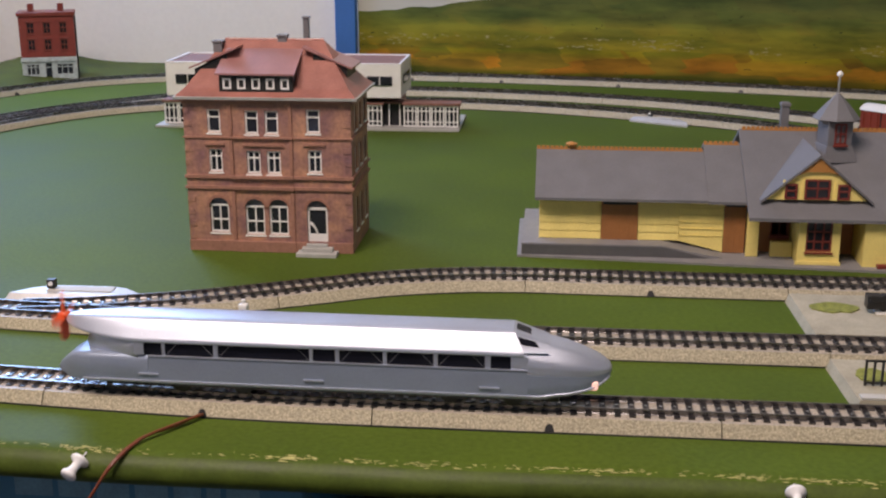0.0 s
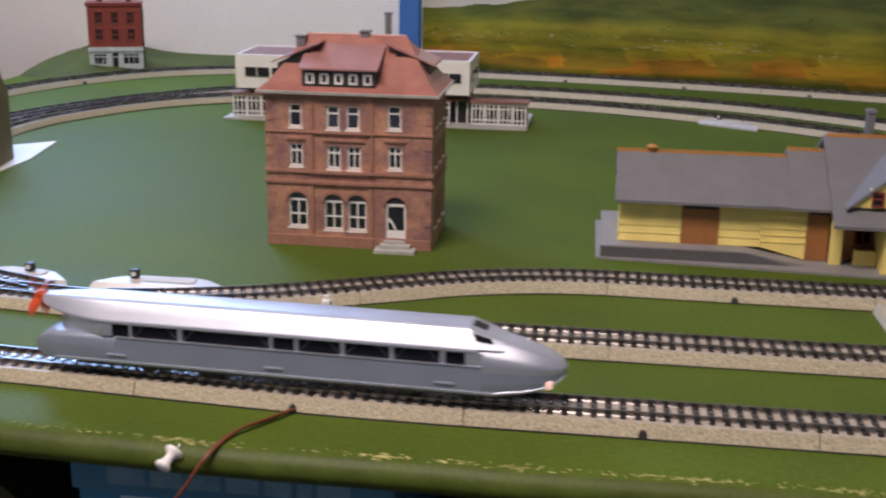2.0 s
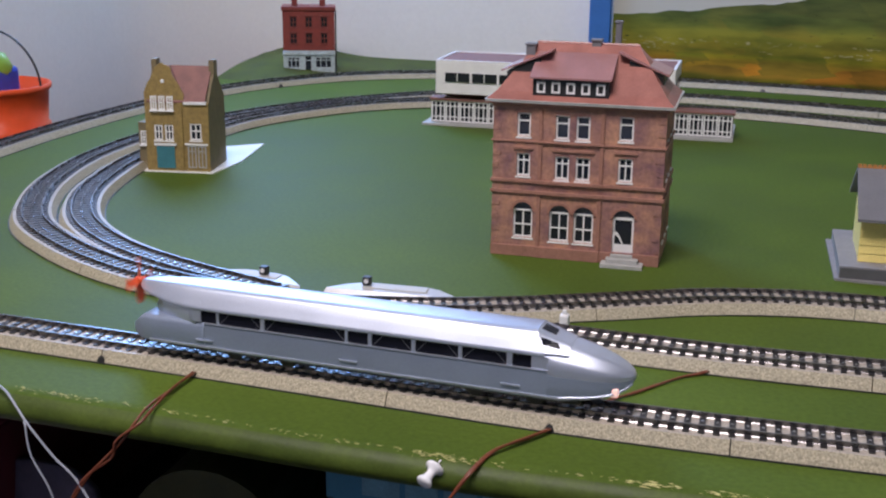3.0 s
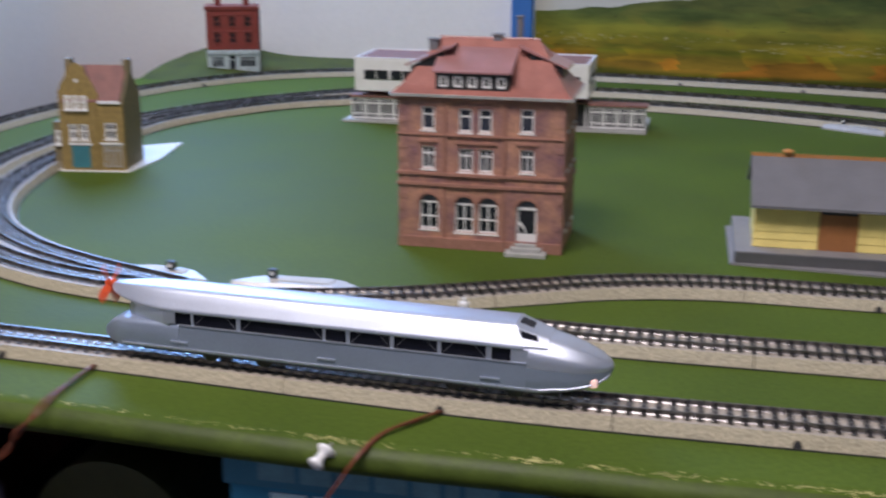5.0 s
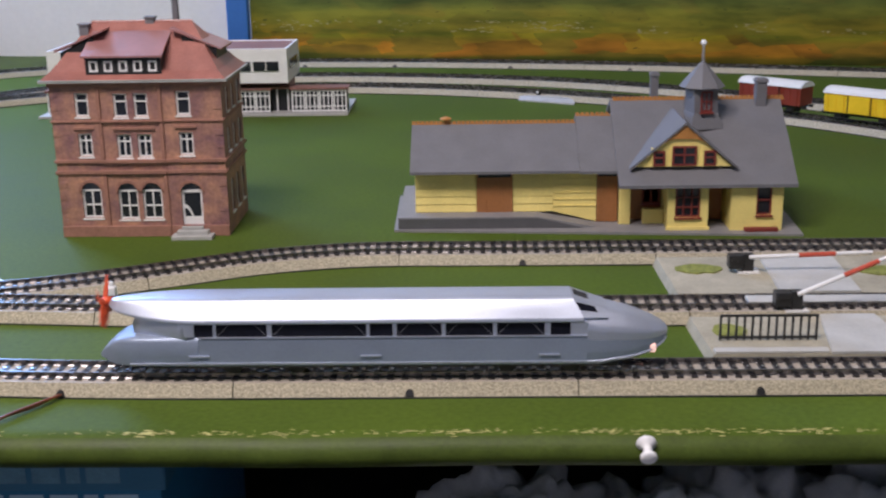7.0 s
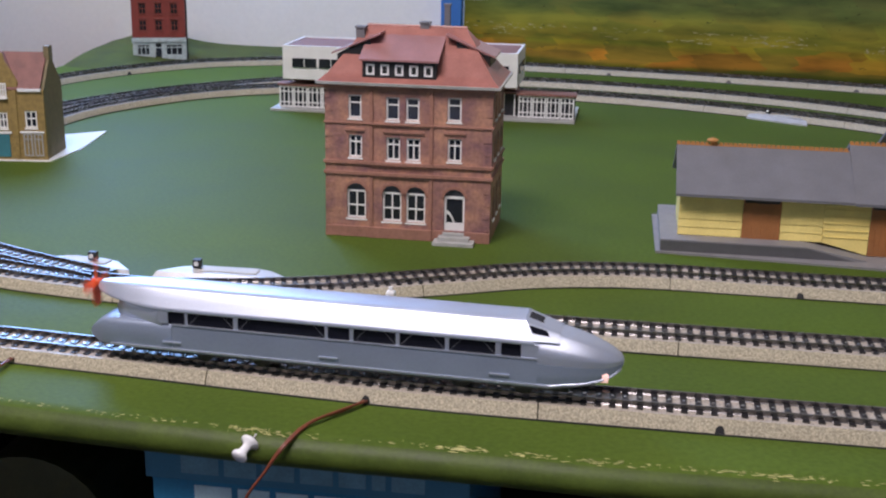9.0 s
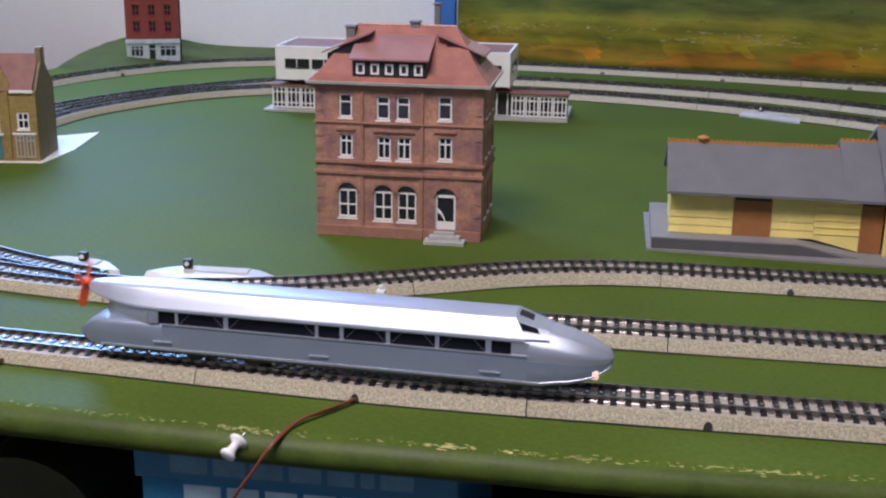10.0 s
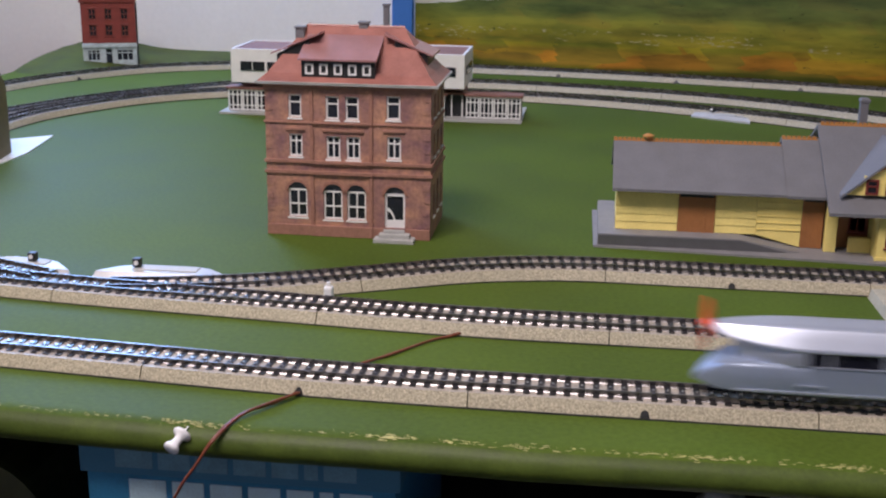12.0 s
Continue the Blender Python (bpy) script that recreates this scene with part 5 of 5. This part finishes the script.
# ---- level crossing ----
def crossing():
    c = thing("level_crossing", pose(0, 0, 0), "sandy model level crossing with a pale road", "level crossing")
    part("near_plate", loft([[(0.1620, 0.0412, 0), (0.1595, 0.1035, 0), (0.46, 0.1035, 0), (0.46, 0.0412, 0)], [(0.1640, 0.0420, 0.0065), (0.1615, 0.1025, 0.0065), (0.458, 0.1025, 0.0065), (0.458, 0.0420, 0.0065)]]), SANDY, c)
    part("far_plate", loft([[(0.1600, 0.1445, 0), (0.1580, 0.2255, 0), (0.46, 0.2255, 0), (0.46, 0.1445, 0)], [(0.1620, 0.1455, 0.0065), (0.1600, 0.2245, 0.0065), (0.458, 0.2245, 0.0065), (0.458, 0.1455, 0.0065)]]), SANDY, c)
    part("kerb", box(0.1650, 0.0425, 0.0066, 0.2270, 0.0485, 0.0080, 0.0003), ROADGREY, c)
    part("road", loft([[(0.2280, 0.0418, 0.0064), (0.2760, 0.0418, 0.0064), (0.2700, 0.1026, 0.0064), (0.2380, 0.1026, 0.0064)], [(0.2280, 0.0418, 0.0078), (0.2760, 0.0418, 0.0078), (0.2700, 0.1026, 0.0078), (0.2380, 0.1026, 0.0078)]]), ROADGREY, c)
    part("road", loft([[(0.2260, 0.1455, 0.0064), (0.2760, 0.1455, 0.0064), (0.2800, 0.2240, 0.0064), (0.2300, 0.2240, 0.0064)], [(0.2260, 0.1455, 0.0078), (0.2760, 0.1455, 0.0078), (0.2800, 0.2240, 0.0078), (0.2300, 0.2240, 0.0078)]]), ROADGREY, c)
    part("crossing_panel", box(0.2000, 0.1180, 0.0076, 0.3050, 0.1305, 0.0104, 0.0005), ROADGREY, c)
    for i, (cx, cy, rx, ry) in enumerate(((0.184, 0.196, 0.016, 0.010), (0.302, 0.190, 0.014, 0.010), (0.180, 0.078, 0.010, 0.010), (0.292, 0.100, 0.010, 0.008))):
        ring = []
        for k in range(18):
            a = k / 18 * math.tau
            r = 1 + 0.25 * noise.noise((math.cos(a) * 2 + i * 5, math.sin(a) * 2, 0))
            ring.append((cx + rx * r * math.cos(a), min(cy + ry * r * math.sin(a), 0.2235 if cy > 0.14 else 0.1015)))
        part("grass_patch", slab(ring, 0.0062, 0.0074), GRASSPATCH, c)
    fence = thing("fence", pose(0.1715, 0.0635, 0.0066), "black model railing beside the crossing road", "fence")
    L, H = 0.0535, 0.0150
    for z in (0.0010, H - 0.0012):
        part("rail", box(0, -0.0005, z, L, 0.0005, z + 0.0012), BLACK, fence)
    for k in range(13):
        x = L * k / 12
        part("post", box(x - 0.0006, -0.0006, 0.0, x + 0.0006, 0.0006, H), BLACK, fence)

    def barrier(x, y, angle, length, turn=0):
        b = thing("crossing_barrier", pose(x, y, 0.0066, 0, 0, turn), "red and white crossing barrier on a black stand" + (", half raised" if angle > 8 else ""), "barrier", group="barriers of the level crossing")
        part("stand", box(-0.0035, -0.0030, 0, 0.0035, 0.0030, 0.0125, 0.0005), BLACK, b)
        part("motor_box", box(-0.0130, -0.0045, 0.0030, -0.0036, 0.0045, 0.0120, 0.0006), BLACK, b)
        part("foot", box(-0.0070, -0.0055, 0, 0.0070, 0.0055, 0.0012), WHITE, b)
        a = radians(angle)
        p = lambda u: (u * math.cos(a), -0.0036, 0.0110 + u * math.sin(a))
        part("arm", rod(p(0.0), p(length * 0.40), 0.0015), WHITE, b)
        part("arm_band", rod(p(length * 0.401), p(length * 0.70), 0.0016), mat("barrier_red", (0.55, 0.09, 0.05), 0.4), b, "red band of the arm")
        part("arm_tip", rod(p(length * 0.701), p(length), 0.0013), WHITE, b)
        part("counterweight", box(-0.0120, -0.0060, 0.0085, -0.0040, -0.0046, 0.0125, 0.0004), BLACK, b)

    barrier(0.2150, 0.1900, 2.0, 0.080)
    barrier(0.2265, 0.1130, 24.0, 0.072)
    hut = thing("signal_hut", pose(0.2990, 0.0850, 0.0066), "blue-grey gatekeeper's hut with a blue door", "model hut")
    part("wall", box(0, 0, 0, 0.045, 0.0175, 0.0400, 0.0004), mat("blue_grey_wall", (0.22, 0.27, 0.34), 0.6), hut)
    part("door", box(0.0070, -0.0012, 0.0010, 0.0160, -0.0001, 0.0270, 0.0003), mat("blue_door", (0.06, 0.13, 0.28), 0.5), hut)
    part("door_light", box(0.0090, -0.0019, 0.0160, 0.0140, -0.0013, 0.0240), PALEBLUE, hut)
    part("roof", loft([[(-0.003, -0.003, 0.0401), (0.048, -0.003, 0.0401), (0.048, 0.0195, 0.0401), (-0.003, 0.0195, 0.0401)], [(-0.001, -0.001, 0.0440), (0.046, -0.001, 0.0440), (0.046, 0.018, 0.0440), (-0.001, 0.018, 0.0440)]]), mat("green_hut_roof", (0.06, 0.14, 0.11), 0.6), hut)


crossing()


# ---- turnout machines ----
def turnout_plate(x, y, length, turn, label, lx=0.3):
    p = thing("turnout_motor", pose(x, y, 0, 0, 0, turn), label, "turnout motor", group="turnout motors beside the track")
    pts = [(0, -0.012), (0.010, -0.0125), (length - 0.010, -0.0125), (length + 0.012, -0.0125), (length - 0.006, 0.008), (length - 0.018, 0.013), (0.026, 0.013), (0.012, 0.004)]
    top = [(q[0] * 0.94 + 0.03 * length, q[1] * 0.72) for q in pts]
    bm = loft([[(a, b, 0.0) for a, b in pts], [(a, b, 0.0018) for a, b in pts], [(a, b, 0.0062) for a, b in top]])
    part("cover", bm, mat("pale_grey_metal", (0.50, 0.50, 0.50), 0.35, 0.2, vary=0.08, scale=90), p)
    part("seam", box(length * 0.30, -0.004, 0.0060, length * 0.82, 0.006, 0.0070, 0.0004), ROADGREY, p)
    lan = part("lantern", box(length * lx, -0.0025, 0.0076, length * lx + 0.0058, 0.0025, 0.0138, 0.0006), BLACK, p, "small black switch lantern")
    part("lantern_lens", lathe([(0.0, -0.0004), (0.0016, -0.0003), (0.0016, 0.0006)], 12, m=pose(length * lx + 0.0029, -0.0027, 0.0110, 90, 0, 0)), WHITE, lan)
    return p


turnout_plate(-0.372, 0.188, 0.088, 1, "pale grey turnout motor with a black lantern behind the track")
turnout_plate(-0.466, 0.196, 0.070, -7, "pale grey turnout motor beside the loop track", 0.62)
turnout_plate(0.098, 0.944, 0.066, -29, "pale grey turnout motor inside the far curve of the loop")
clip = thing("rail_clip", pose(-0.2000, 0.157, 0.0), "tiny translucent white clip on the track edge", "clip")
part("body", box(-0.003, -0.003, 0, 0.003, 0.003, 0.0110, 0.0012), WHITE, clip)
part("tab", box(-0.0014, -0.0012, 0.0110, 0.0014, 0.0012, 0.0140, 0.0006), WHITE, clip)
sig = thing("marker_post", pose(-0.842, 0.835, 0), "tiny white marker beside the outer loop", "marker")
part("post", box(-0.001, -0.001, 0, 0.001, 0.001, 0.012), WHITE, sig)
part("plate", box(-0.004, -0.0012, 0.012, 0.004, 0.0012, 0.018, 0.0005), WHITE, sig)


# ---- holes and joints in the ballast flank ----
def flank_hole(x, y, w=0.0050, turn=0.0):
    n = 8
    pts = [(w / 2 * math.cos(math.pi * k / n), 0.0004 + 0.0042 * math.sin(math.pi * k / n)) for k in range(n + 1)]
    ob = part("cable_opening", prism(pts, -0.0003, 0.0030), BLACK, at=pose(x, y, 0.0003, 0, 0, turn) @ pose(0, 0, 0, -27.6))
    tagged(ob, "small dark cable opening in the ballast flank", "opening", "cable openings in the ballast flanks", "structure")


for x, y in ((0.0, 0.0), (0.180, 0.0), (0.360, 0.0), (-0.1825, 0.0018), (-0.452, 0.0225), (0.0715, 0.105), (-0.1080, 0.1065), (0.0678, 0.227)):
    flank_hole(x, y)
LOOPS = [smooth_path(OUTER), smooth_path(INNER)]
for k, spots in enumerate(((-0.862, -0.769, -0.40, -0.22, -0.077, 0.096, 0.27), (-0.50, -0.30, -0.15, -0.02, 0.16))):
    line = offset_line(LOOPS[k], -HALF)
    for x in spots:
        back = [i for i in range(1, len(line) - 1) if (line[i][0] - x) * (line[i + 1][0] - x) <= 0 and line[i][1] > 0.6]
        if back:
            i = back[0]
            d = line[i + 1] - line[i - 1]
            flank_hole(float(line[i][0]), float(line[i][1]), 0.0075, math.degrees(math.atan2(d[1], d[0])))


# ---- wires, pins, scuffs on the front edge ----
def wire(pts, m, r, label):
    c = smooth_path(pts, 0.004, 3)
    tagged(part("wire", tube([tuple(p) for p in c], r, 7), m, smooth=True), label, "wire", "loose wires over the table edge")


for d in (0.0, 0.0016):
    wire([(-0.1830 + d, 0.0015, 0.0024), (-0.192 + d, -0.012, 0.0015 + d), (-0.2045 + d * 0.5, -0.030, 0.0022), (-0.2130 + d * 0.5, -0.0475 - d, -0.0030), (-0.2215, -0.0515 - d, -0.0164), (-0.2311, -0.0525 - d, -0.0312), (-0.242, -0.051, -0.060), (-0.25, -0.04, -0.150)], WIRE_RED, 0.0008, "thin red-brown wire hanging over the green edge")
    wire([(-0.3910 + d, 0.0190, 0.0030), (-0.3925 + d, -0.002, 0.0018 + d), (-0.3930 + d * 2, -0.028, 0.0022), (-0.3947 + 2 * d, -0.0400 - d, -0.0020), (-0.4012 - 2 * d, -0.0435 - d, -0.0125), (-0.4112 + 2 * d, -0.0440, -0.0230), (-0.4259 - d, -0.0440, -0.0400), (-0.440, -0.042, -0.070), (-0.45, -0.03, -0.15)], WIRE_RED, 0.0008, "twisted brown wire pair hanging over the green edge")
    wire([(-0.1080 + d, 0.1075, 0.0020), (-0.114 + d, 0.102, 0.0014), (-0.1246 + d, 0.0925 + d, 0.0012), (-0.144, 0.066 + d, 0.0012), (-0.158 + d, 0.050, 0.0015), (-0.166, 0.036, 0.0012)], WIRE_RED, 0.0007, "brown wire on the green between two tracks")
wire([(-0.490, -0.024, 0.0020), (-0.4750, -0.0345, 0.0020), (-0.4585, -0.0430, -0.0100), (-0.4435, -0.0440, -0.0270), (-0.4294, -0.0440, -0.0410), (-0.415, -0.044, -0.07), (-0.40, -0.03, -0.15)], WIRE_WHITE, 0.0007, "thin white wire hanging over the table edge")
wire([(-0.4600, -0.0430, -0.0090), (-0.4564, -0.0450, -0.0280), (-0.4464, -0.0450, -0.0480), (-0.44, -0.044, -0.08), (-0.44, -0.03, -0.15)], WIRE_WHITE, 0.0006, "thin pale wire hanging over the table edge")


def push_pin(base, end):
    b, e = Vector(base), Vector(end)
    p = thing("push_pin", Matrix.Translation(b) @ (e - b).to_track_quat("Z", "Y").to_matrix().to_4x4(), "white plastic push pin stuck into the green edge", "push pin", "push pins in the table edge")
    part("needle", rod((0, 0, -0.004), (0, 0, 0.001), 0.0005), STEEL, p)
    part("head", lathe([(r * 1.12, z * 1.1) for r, z in ((0.0012, 0.0003), (0.0042, 0.0006), (0.0045, 0.0014), (0.0042, 0.0022), (0.0022, 0.0034), (0.0019, 0.0052), (0.0024, 0.0076), (0.0036, 0.0090), (0.0037, 0.0102), (0.0028, 0.0110), (0.0, 0.0112))], 20), PINWHITE, p, smooth=True)


push_pin((-0.2298, -0.0440, -0.0030), (-0.2340, -0.0540, -0.0085))
push_pin((0.1150, -0.0455, -0.0030), (0.1150, -0.0560, -0.0068))


def scuffs():
    """Worn spots where the paint has come off along the edge."""
    bm = bmesh.new()
    rng = random.Random(7)
    spots = [(-0.128 + rng.gauss(0, 0.005), rng.uniform(0.0005, 0.0015)) for _ in range(16)]
    spots += [(x + rng.gauss(0, 0.012), rng.uniform(0.00025, 0.00075)) for x in [rng.uniform(-0.5, 0.40) for _ in range(46)] for _ in range(13)]
    spots += [(rng.gauss(0.17, 0.03), rng.uniform(0.0005, 0.0012)) for _ in range(18)]
    for x, r in spots:
        u = rng.gauss(0.25, 0.06) if r > 0.0007 else rng.gauss(0.25, 0.045)
        a = max(0.02, min(0.9, u)) * math.pi / 2
        wob = 0.0012 * noise.noise((x * 9, 0, 0)) + 0.0006 * noise.noise((x * 35, 3, 0)) + edge_bend(x)
        c = Vector((x, TABLE_FRONT + 0.014 - 0.0143 * math.sin(a) + wob, -0.0105 + 0.0108 * math.cos(a) + wob * 0.1))
        nrm = Vector((0, -math.sin(a) * 0.75, math.cos(a))).normalized()
        t = Vector((1, 0, 0))
        q = nrm.cross(t)
        n = 7
        vs = [bm.verts.new(c + t * (r * rng.uniform(1.2, 3.4) * math.cos(k * math.tau / n)) + q * (r * 0.55 * rng.uniform(0.5, 1.1) * math.sin(k * math.tau / n))) for k in range(n)]
        tip = bm.verts.new(c + nrm * 0.0002)
        for k in range(n):
            bm.faces.new((vs[k], vs[(k + 1) % n], tip))
    ob = part("paint_chips", bm, mat("pale_bare_edge", (0.46, 0.44, 0.16), 0.6, vary=0.25, scale=400))
    tagged(ob, "pale chips where green paint is worn off the edge", "paint chips", kind="stuff")


scuffs()


# ---- hill and verge behind the outer loop ----
def mound():
    nx, ny = 60, 14
    bm = bmesh.new()
    grid = []
    for i in range(nx + 1):
        x = -0.903 + 0.56 * i / nx
        row = []
        for k in range(ny + 1):
            v = k / ny
            y0 = 1.405 - 0.20 * math.exp(-((x + 0.86) / 0.16) ** 2) - 0.085
            y = y0 + (1.404 - y0) * v
            ht = (0.017 * math.exp(-((x + 0.860) / 0.075) ** 2) + 0.007) * (1 - math.exp(-3.2 * v))
            ht *= 1 + 0.10 * noise.noise((x * 30, y * 30, 0))
            row.append(bm.verts.new((x, y, max(0.0003, ht if k else 0.0003))))
        grid.append(row)
    for i in range(nx):
        for k in range(ny):
            bm.faces.new((grid[i][k], grid[i + 1][k], grid[i + 1][k + 1], grid[i][k + 1]))
    ob = part("hill", bm, HILL, smooth=True)
    tagged(ob, "low dark green hill at the foot of the white wall", "hill", kind="structure")


mound()


# ---- bucket beside the layout ----
tagged(part("side_shelf", box(-1.064, 0.05, -0.13, -0.907, 1.40, -0.1122), FLOORMAT), "dark shelf beside the layout table", "shelf", kind="structure")
bk = thing("bucket", pose(-1.004, 0.715, -0.112), "orange-red plastic bucket with wire handle and toys inside", "bucket")
part("shell", lathe([(0.052, 0.0), (0.056, 0.002), (0.060, 0.045), (0.0635, 0.046), (0.0635, 0.062), (0.061, 0.063), (0.063, 0.090), (0.066, 0.091), (0.066, 0.106), (0.063, 0.107), (0.066, 0.148), (0.0695, 0.150), (0.0695, 0.156), (0.066, 0.156), (0.050, 0.008), (0.0, 0.006)], 40), BUCKET, bk, smooth=True)
part("handle", tube([(0.068 * math.cos(a), 0.0, 0.150 + 0.072 * math.sin(a)) for a in np.linspace(0, math.pi, 24)], 0.0014, 7), BLACK, bk, smooth=True)
toy = part("toy_block", box(-0.030, -0.030, 0.100, 0.022, 0.028, 0.176, 0.006), mat("blue_toy_plastic", (0.02, 0.06, 0.5), 0.4), bk)
part("toy_ball", lathe([(0.0, 0.150), (0.018, 0.158), (0.026, 0.176), (0.018, 0.192), (0.0, 0.199)], 18), mat("green_toy_plastic", (0.25, 0.45, 0.05), 0.4), bk, smooth=True)


# ---- under the table ----
def under_table():
    tagged(part("lower_shelf", box(-0.95, -0.06, -0.172, 0.9, 0.55, -0.157), FLOORMAT), "dark lower shelf under the layout", "shelf", kind="structure")
    tagged(part("lower_back_panel", box(-0.95, 0.551, -0.5, 0.9, 0.565, -0.025), FLOORMAT), "dark panel under the layout", "panel", kind="structure")
    b = thing("carton", pose(-0.293, -0.030, -0.157, 0, 0, 0), "blue printed cardboard carton with pale lettering bars", "carton")
    part("tray", box(0.003, 0.002, 0, 0.168, 0.20, 0.1204, 0.0008), BOXBLUE, b)
    part("lid", box(0, 0, 0.1205, 0.171, 0.203, 0.1370, 0.0010), mat("blue_lid_card", (0.05, 0.20, 0.32), 0.45, vary=0.1, scale=20), b)

    def print_row(x, widths, z0, z1, y, gap, m):
        """A line of bold print as plain blocks."""
        bm = bmesh.new()
        for w in widths:
            box(x, y, z0, x + w, y + 0.0008, z1, bm=bm)
            x += w + gap
        part("print_bar", bm, m, b)

    print_row(0.026, (0.020, 0.017, 0.017, 0.017, 0.014, 0.007, 0.017), 0.1005, 0.1175, 0.0014, 0.0035, PRINTPALE)
    print_row(0.020, (0.020, 0.017, 0.017, 0.017, 0.014, 0.007, 0.017), 0.1250, 0.1362, -0.0005, 0.0032, mat("dim_blue_print", (0.15, 0.33, 0.43), 0.5))
    red = thing("storage_box", pose(-0.70, 0.02, -0.157), "dark red storage box under the table", "box")
    part("body", box(0, 0, 0, 0.17, 0.22, 0.105, 0.003), mat("dark_red_card", (0.10, 0.012, 0.02), 0.6), red)
    part("lid", box(-0.002, -0.002, 0.1051, 0.172, 0.222, 0.118, 0.002), mat("dark_red_lid", (0.13, 0.015, 0.025), 0.6), red)
    grey = thing("plastic_tray", pose(-0.520, -0.035, -0.157, 0, 0, 14), "grey-lilac plastic tray tilted under the table", "tray")
    part("shell", lathe([(0.062, 0.0), (0.070, 0.004), (0.080, 0.070), (0.084, 0.071), (0.084, 0.075), (0.078, 0.075), (0.066, 0.006), (0.0, 0.005)], 24), mat("lilac_grey_plastic", (0.16, 0.14, 0.20), 0.5), grey, smooth=True)
    tin = thing("round_tin", pose(-0.385, 0.015, -0.157), "dark olive round tin lying under the table", "tin")
    part("drum", rod((0, 0, 0.050), (0, 0.10, 0.050), 0.050, 32), mat("dark_olive_tin", (0.045, 0.045, 0.018), 0.4), tin)
    part("rim", lathe([(0.044, -0.001), (0.0515, -0.001), (0.0515, 0.005), (0.044, 0.005)], 32, m=pose(0, 0, 0.050, -90, 0, 0)), mat("olive_rim", (0.06, 0.06, 0.022), 0.4), tin)
    rng = random.Random(3)
    # Crumpled lumps that stand for a grey plastic bag.
    for x, y, s in ((0.055, -0.015, 0.050), (0.120, -0.020, 0.046), (0.175, 0.020, 0.050), (0.265, 0.0, 0.055), (0.335, 0.005, 0.055)):
        bm = bmesh.new()
        bmesh.ops.create_icosphere(bm, subdivisions=5, radius=s)
        for v in bm.verts:
            d = v.co.normalized()
            r = 1 + 0.55 * abs(noise.noise(d * 2.3 + Vector((x * 50, 0, 0)))) - 0.30 * abs(noise.noise(d * 5 + Vector((0, x * 40, 0)))) - 0.12 * abs(noise.noise(d * 13 + Vector((x * 9, 0, 3))))
            v.co = Vector((d.x * s * r * 1.1, d.y * s * r * 0.8, d.z * s * r))
        low = min(v.co.z for v in bm.verts)
        ob = part("crumpled_paper", bm, BAG, smooth=True, at=pose(x, y, -0.157 - low))
        tagged(ob, "crumpled grey-white plastic bag under the table", "paper", "crumpled papers under the table")
    g = thing("wire_rack", pose(0.17, -0.045, -0.157), "black ribbed plastic rack under the table", "rack")
    part("rail", box(0, 0, 0, 0.26, 0.006, 0.006), BLACK, g)
    part("rail", box(0, 0, 0.098, 0.26, 0.006, 0.104), BLACK, g)
    for k in range(40):
        part("rib", box(0.0065 * k, 0.0005, 0.006, 0.0065 * k + 0.0030, 0.0055, 0.098), BLACK, g)


under_table()


# ---- what moves ----
def motions():
    walk(TRAIN, [(t, on_track(x)) for t, x in TRAIN_ROWS])
    # the propeller spins about the long axis all the time
    walk(PROPELLER, [(k / 30, pose(-0.0050, 0, 0.0477, 50.0 * k)) for k in range(361)])


motions()
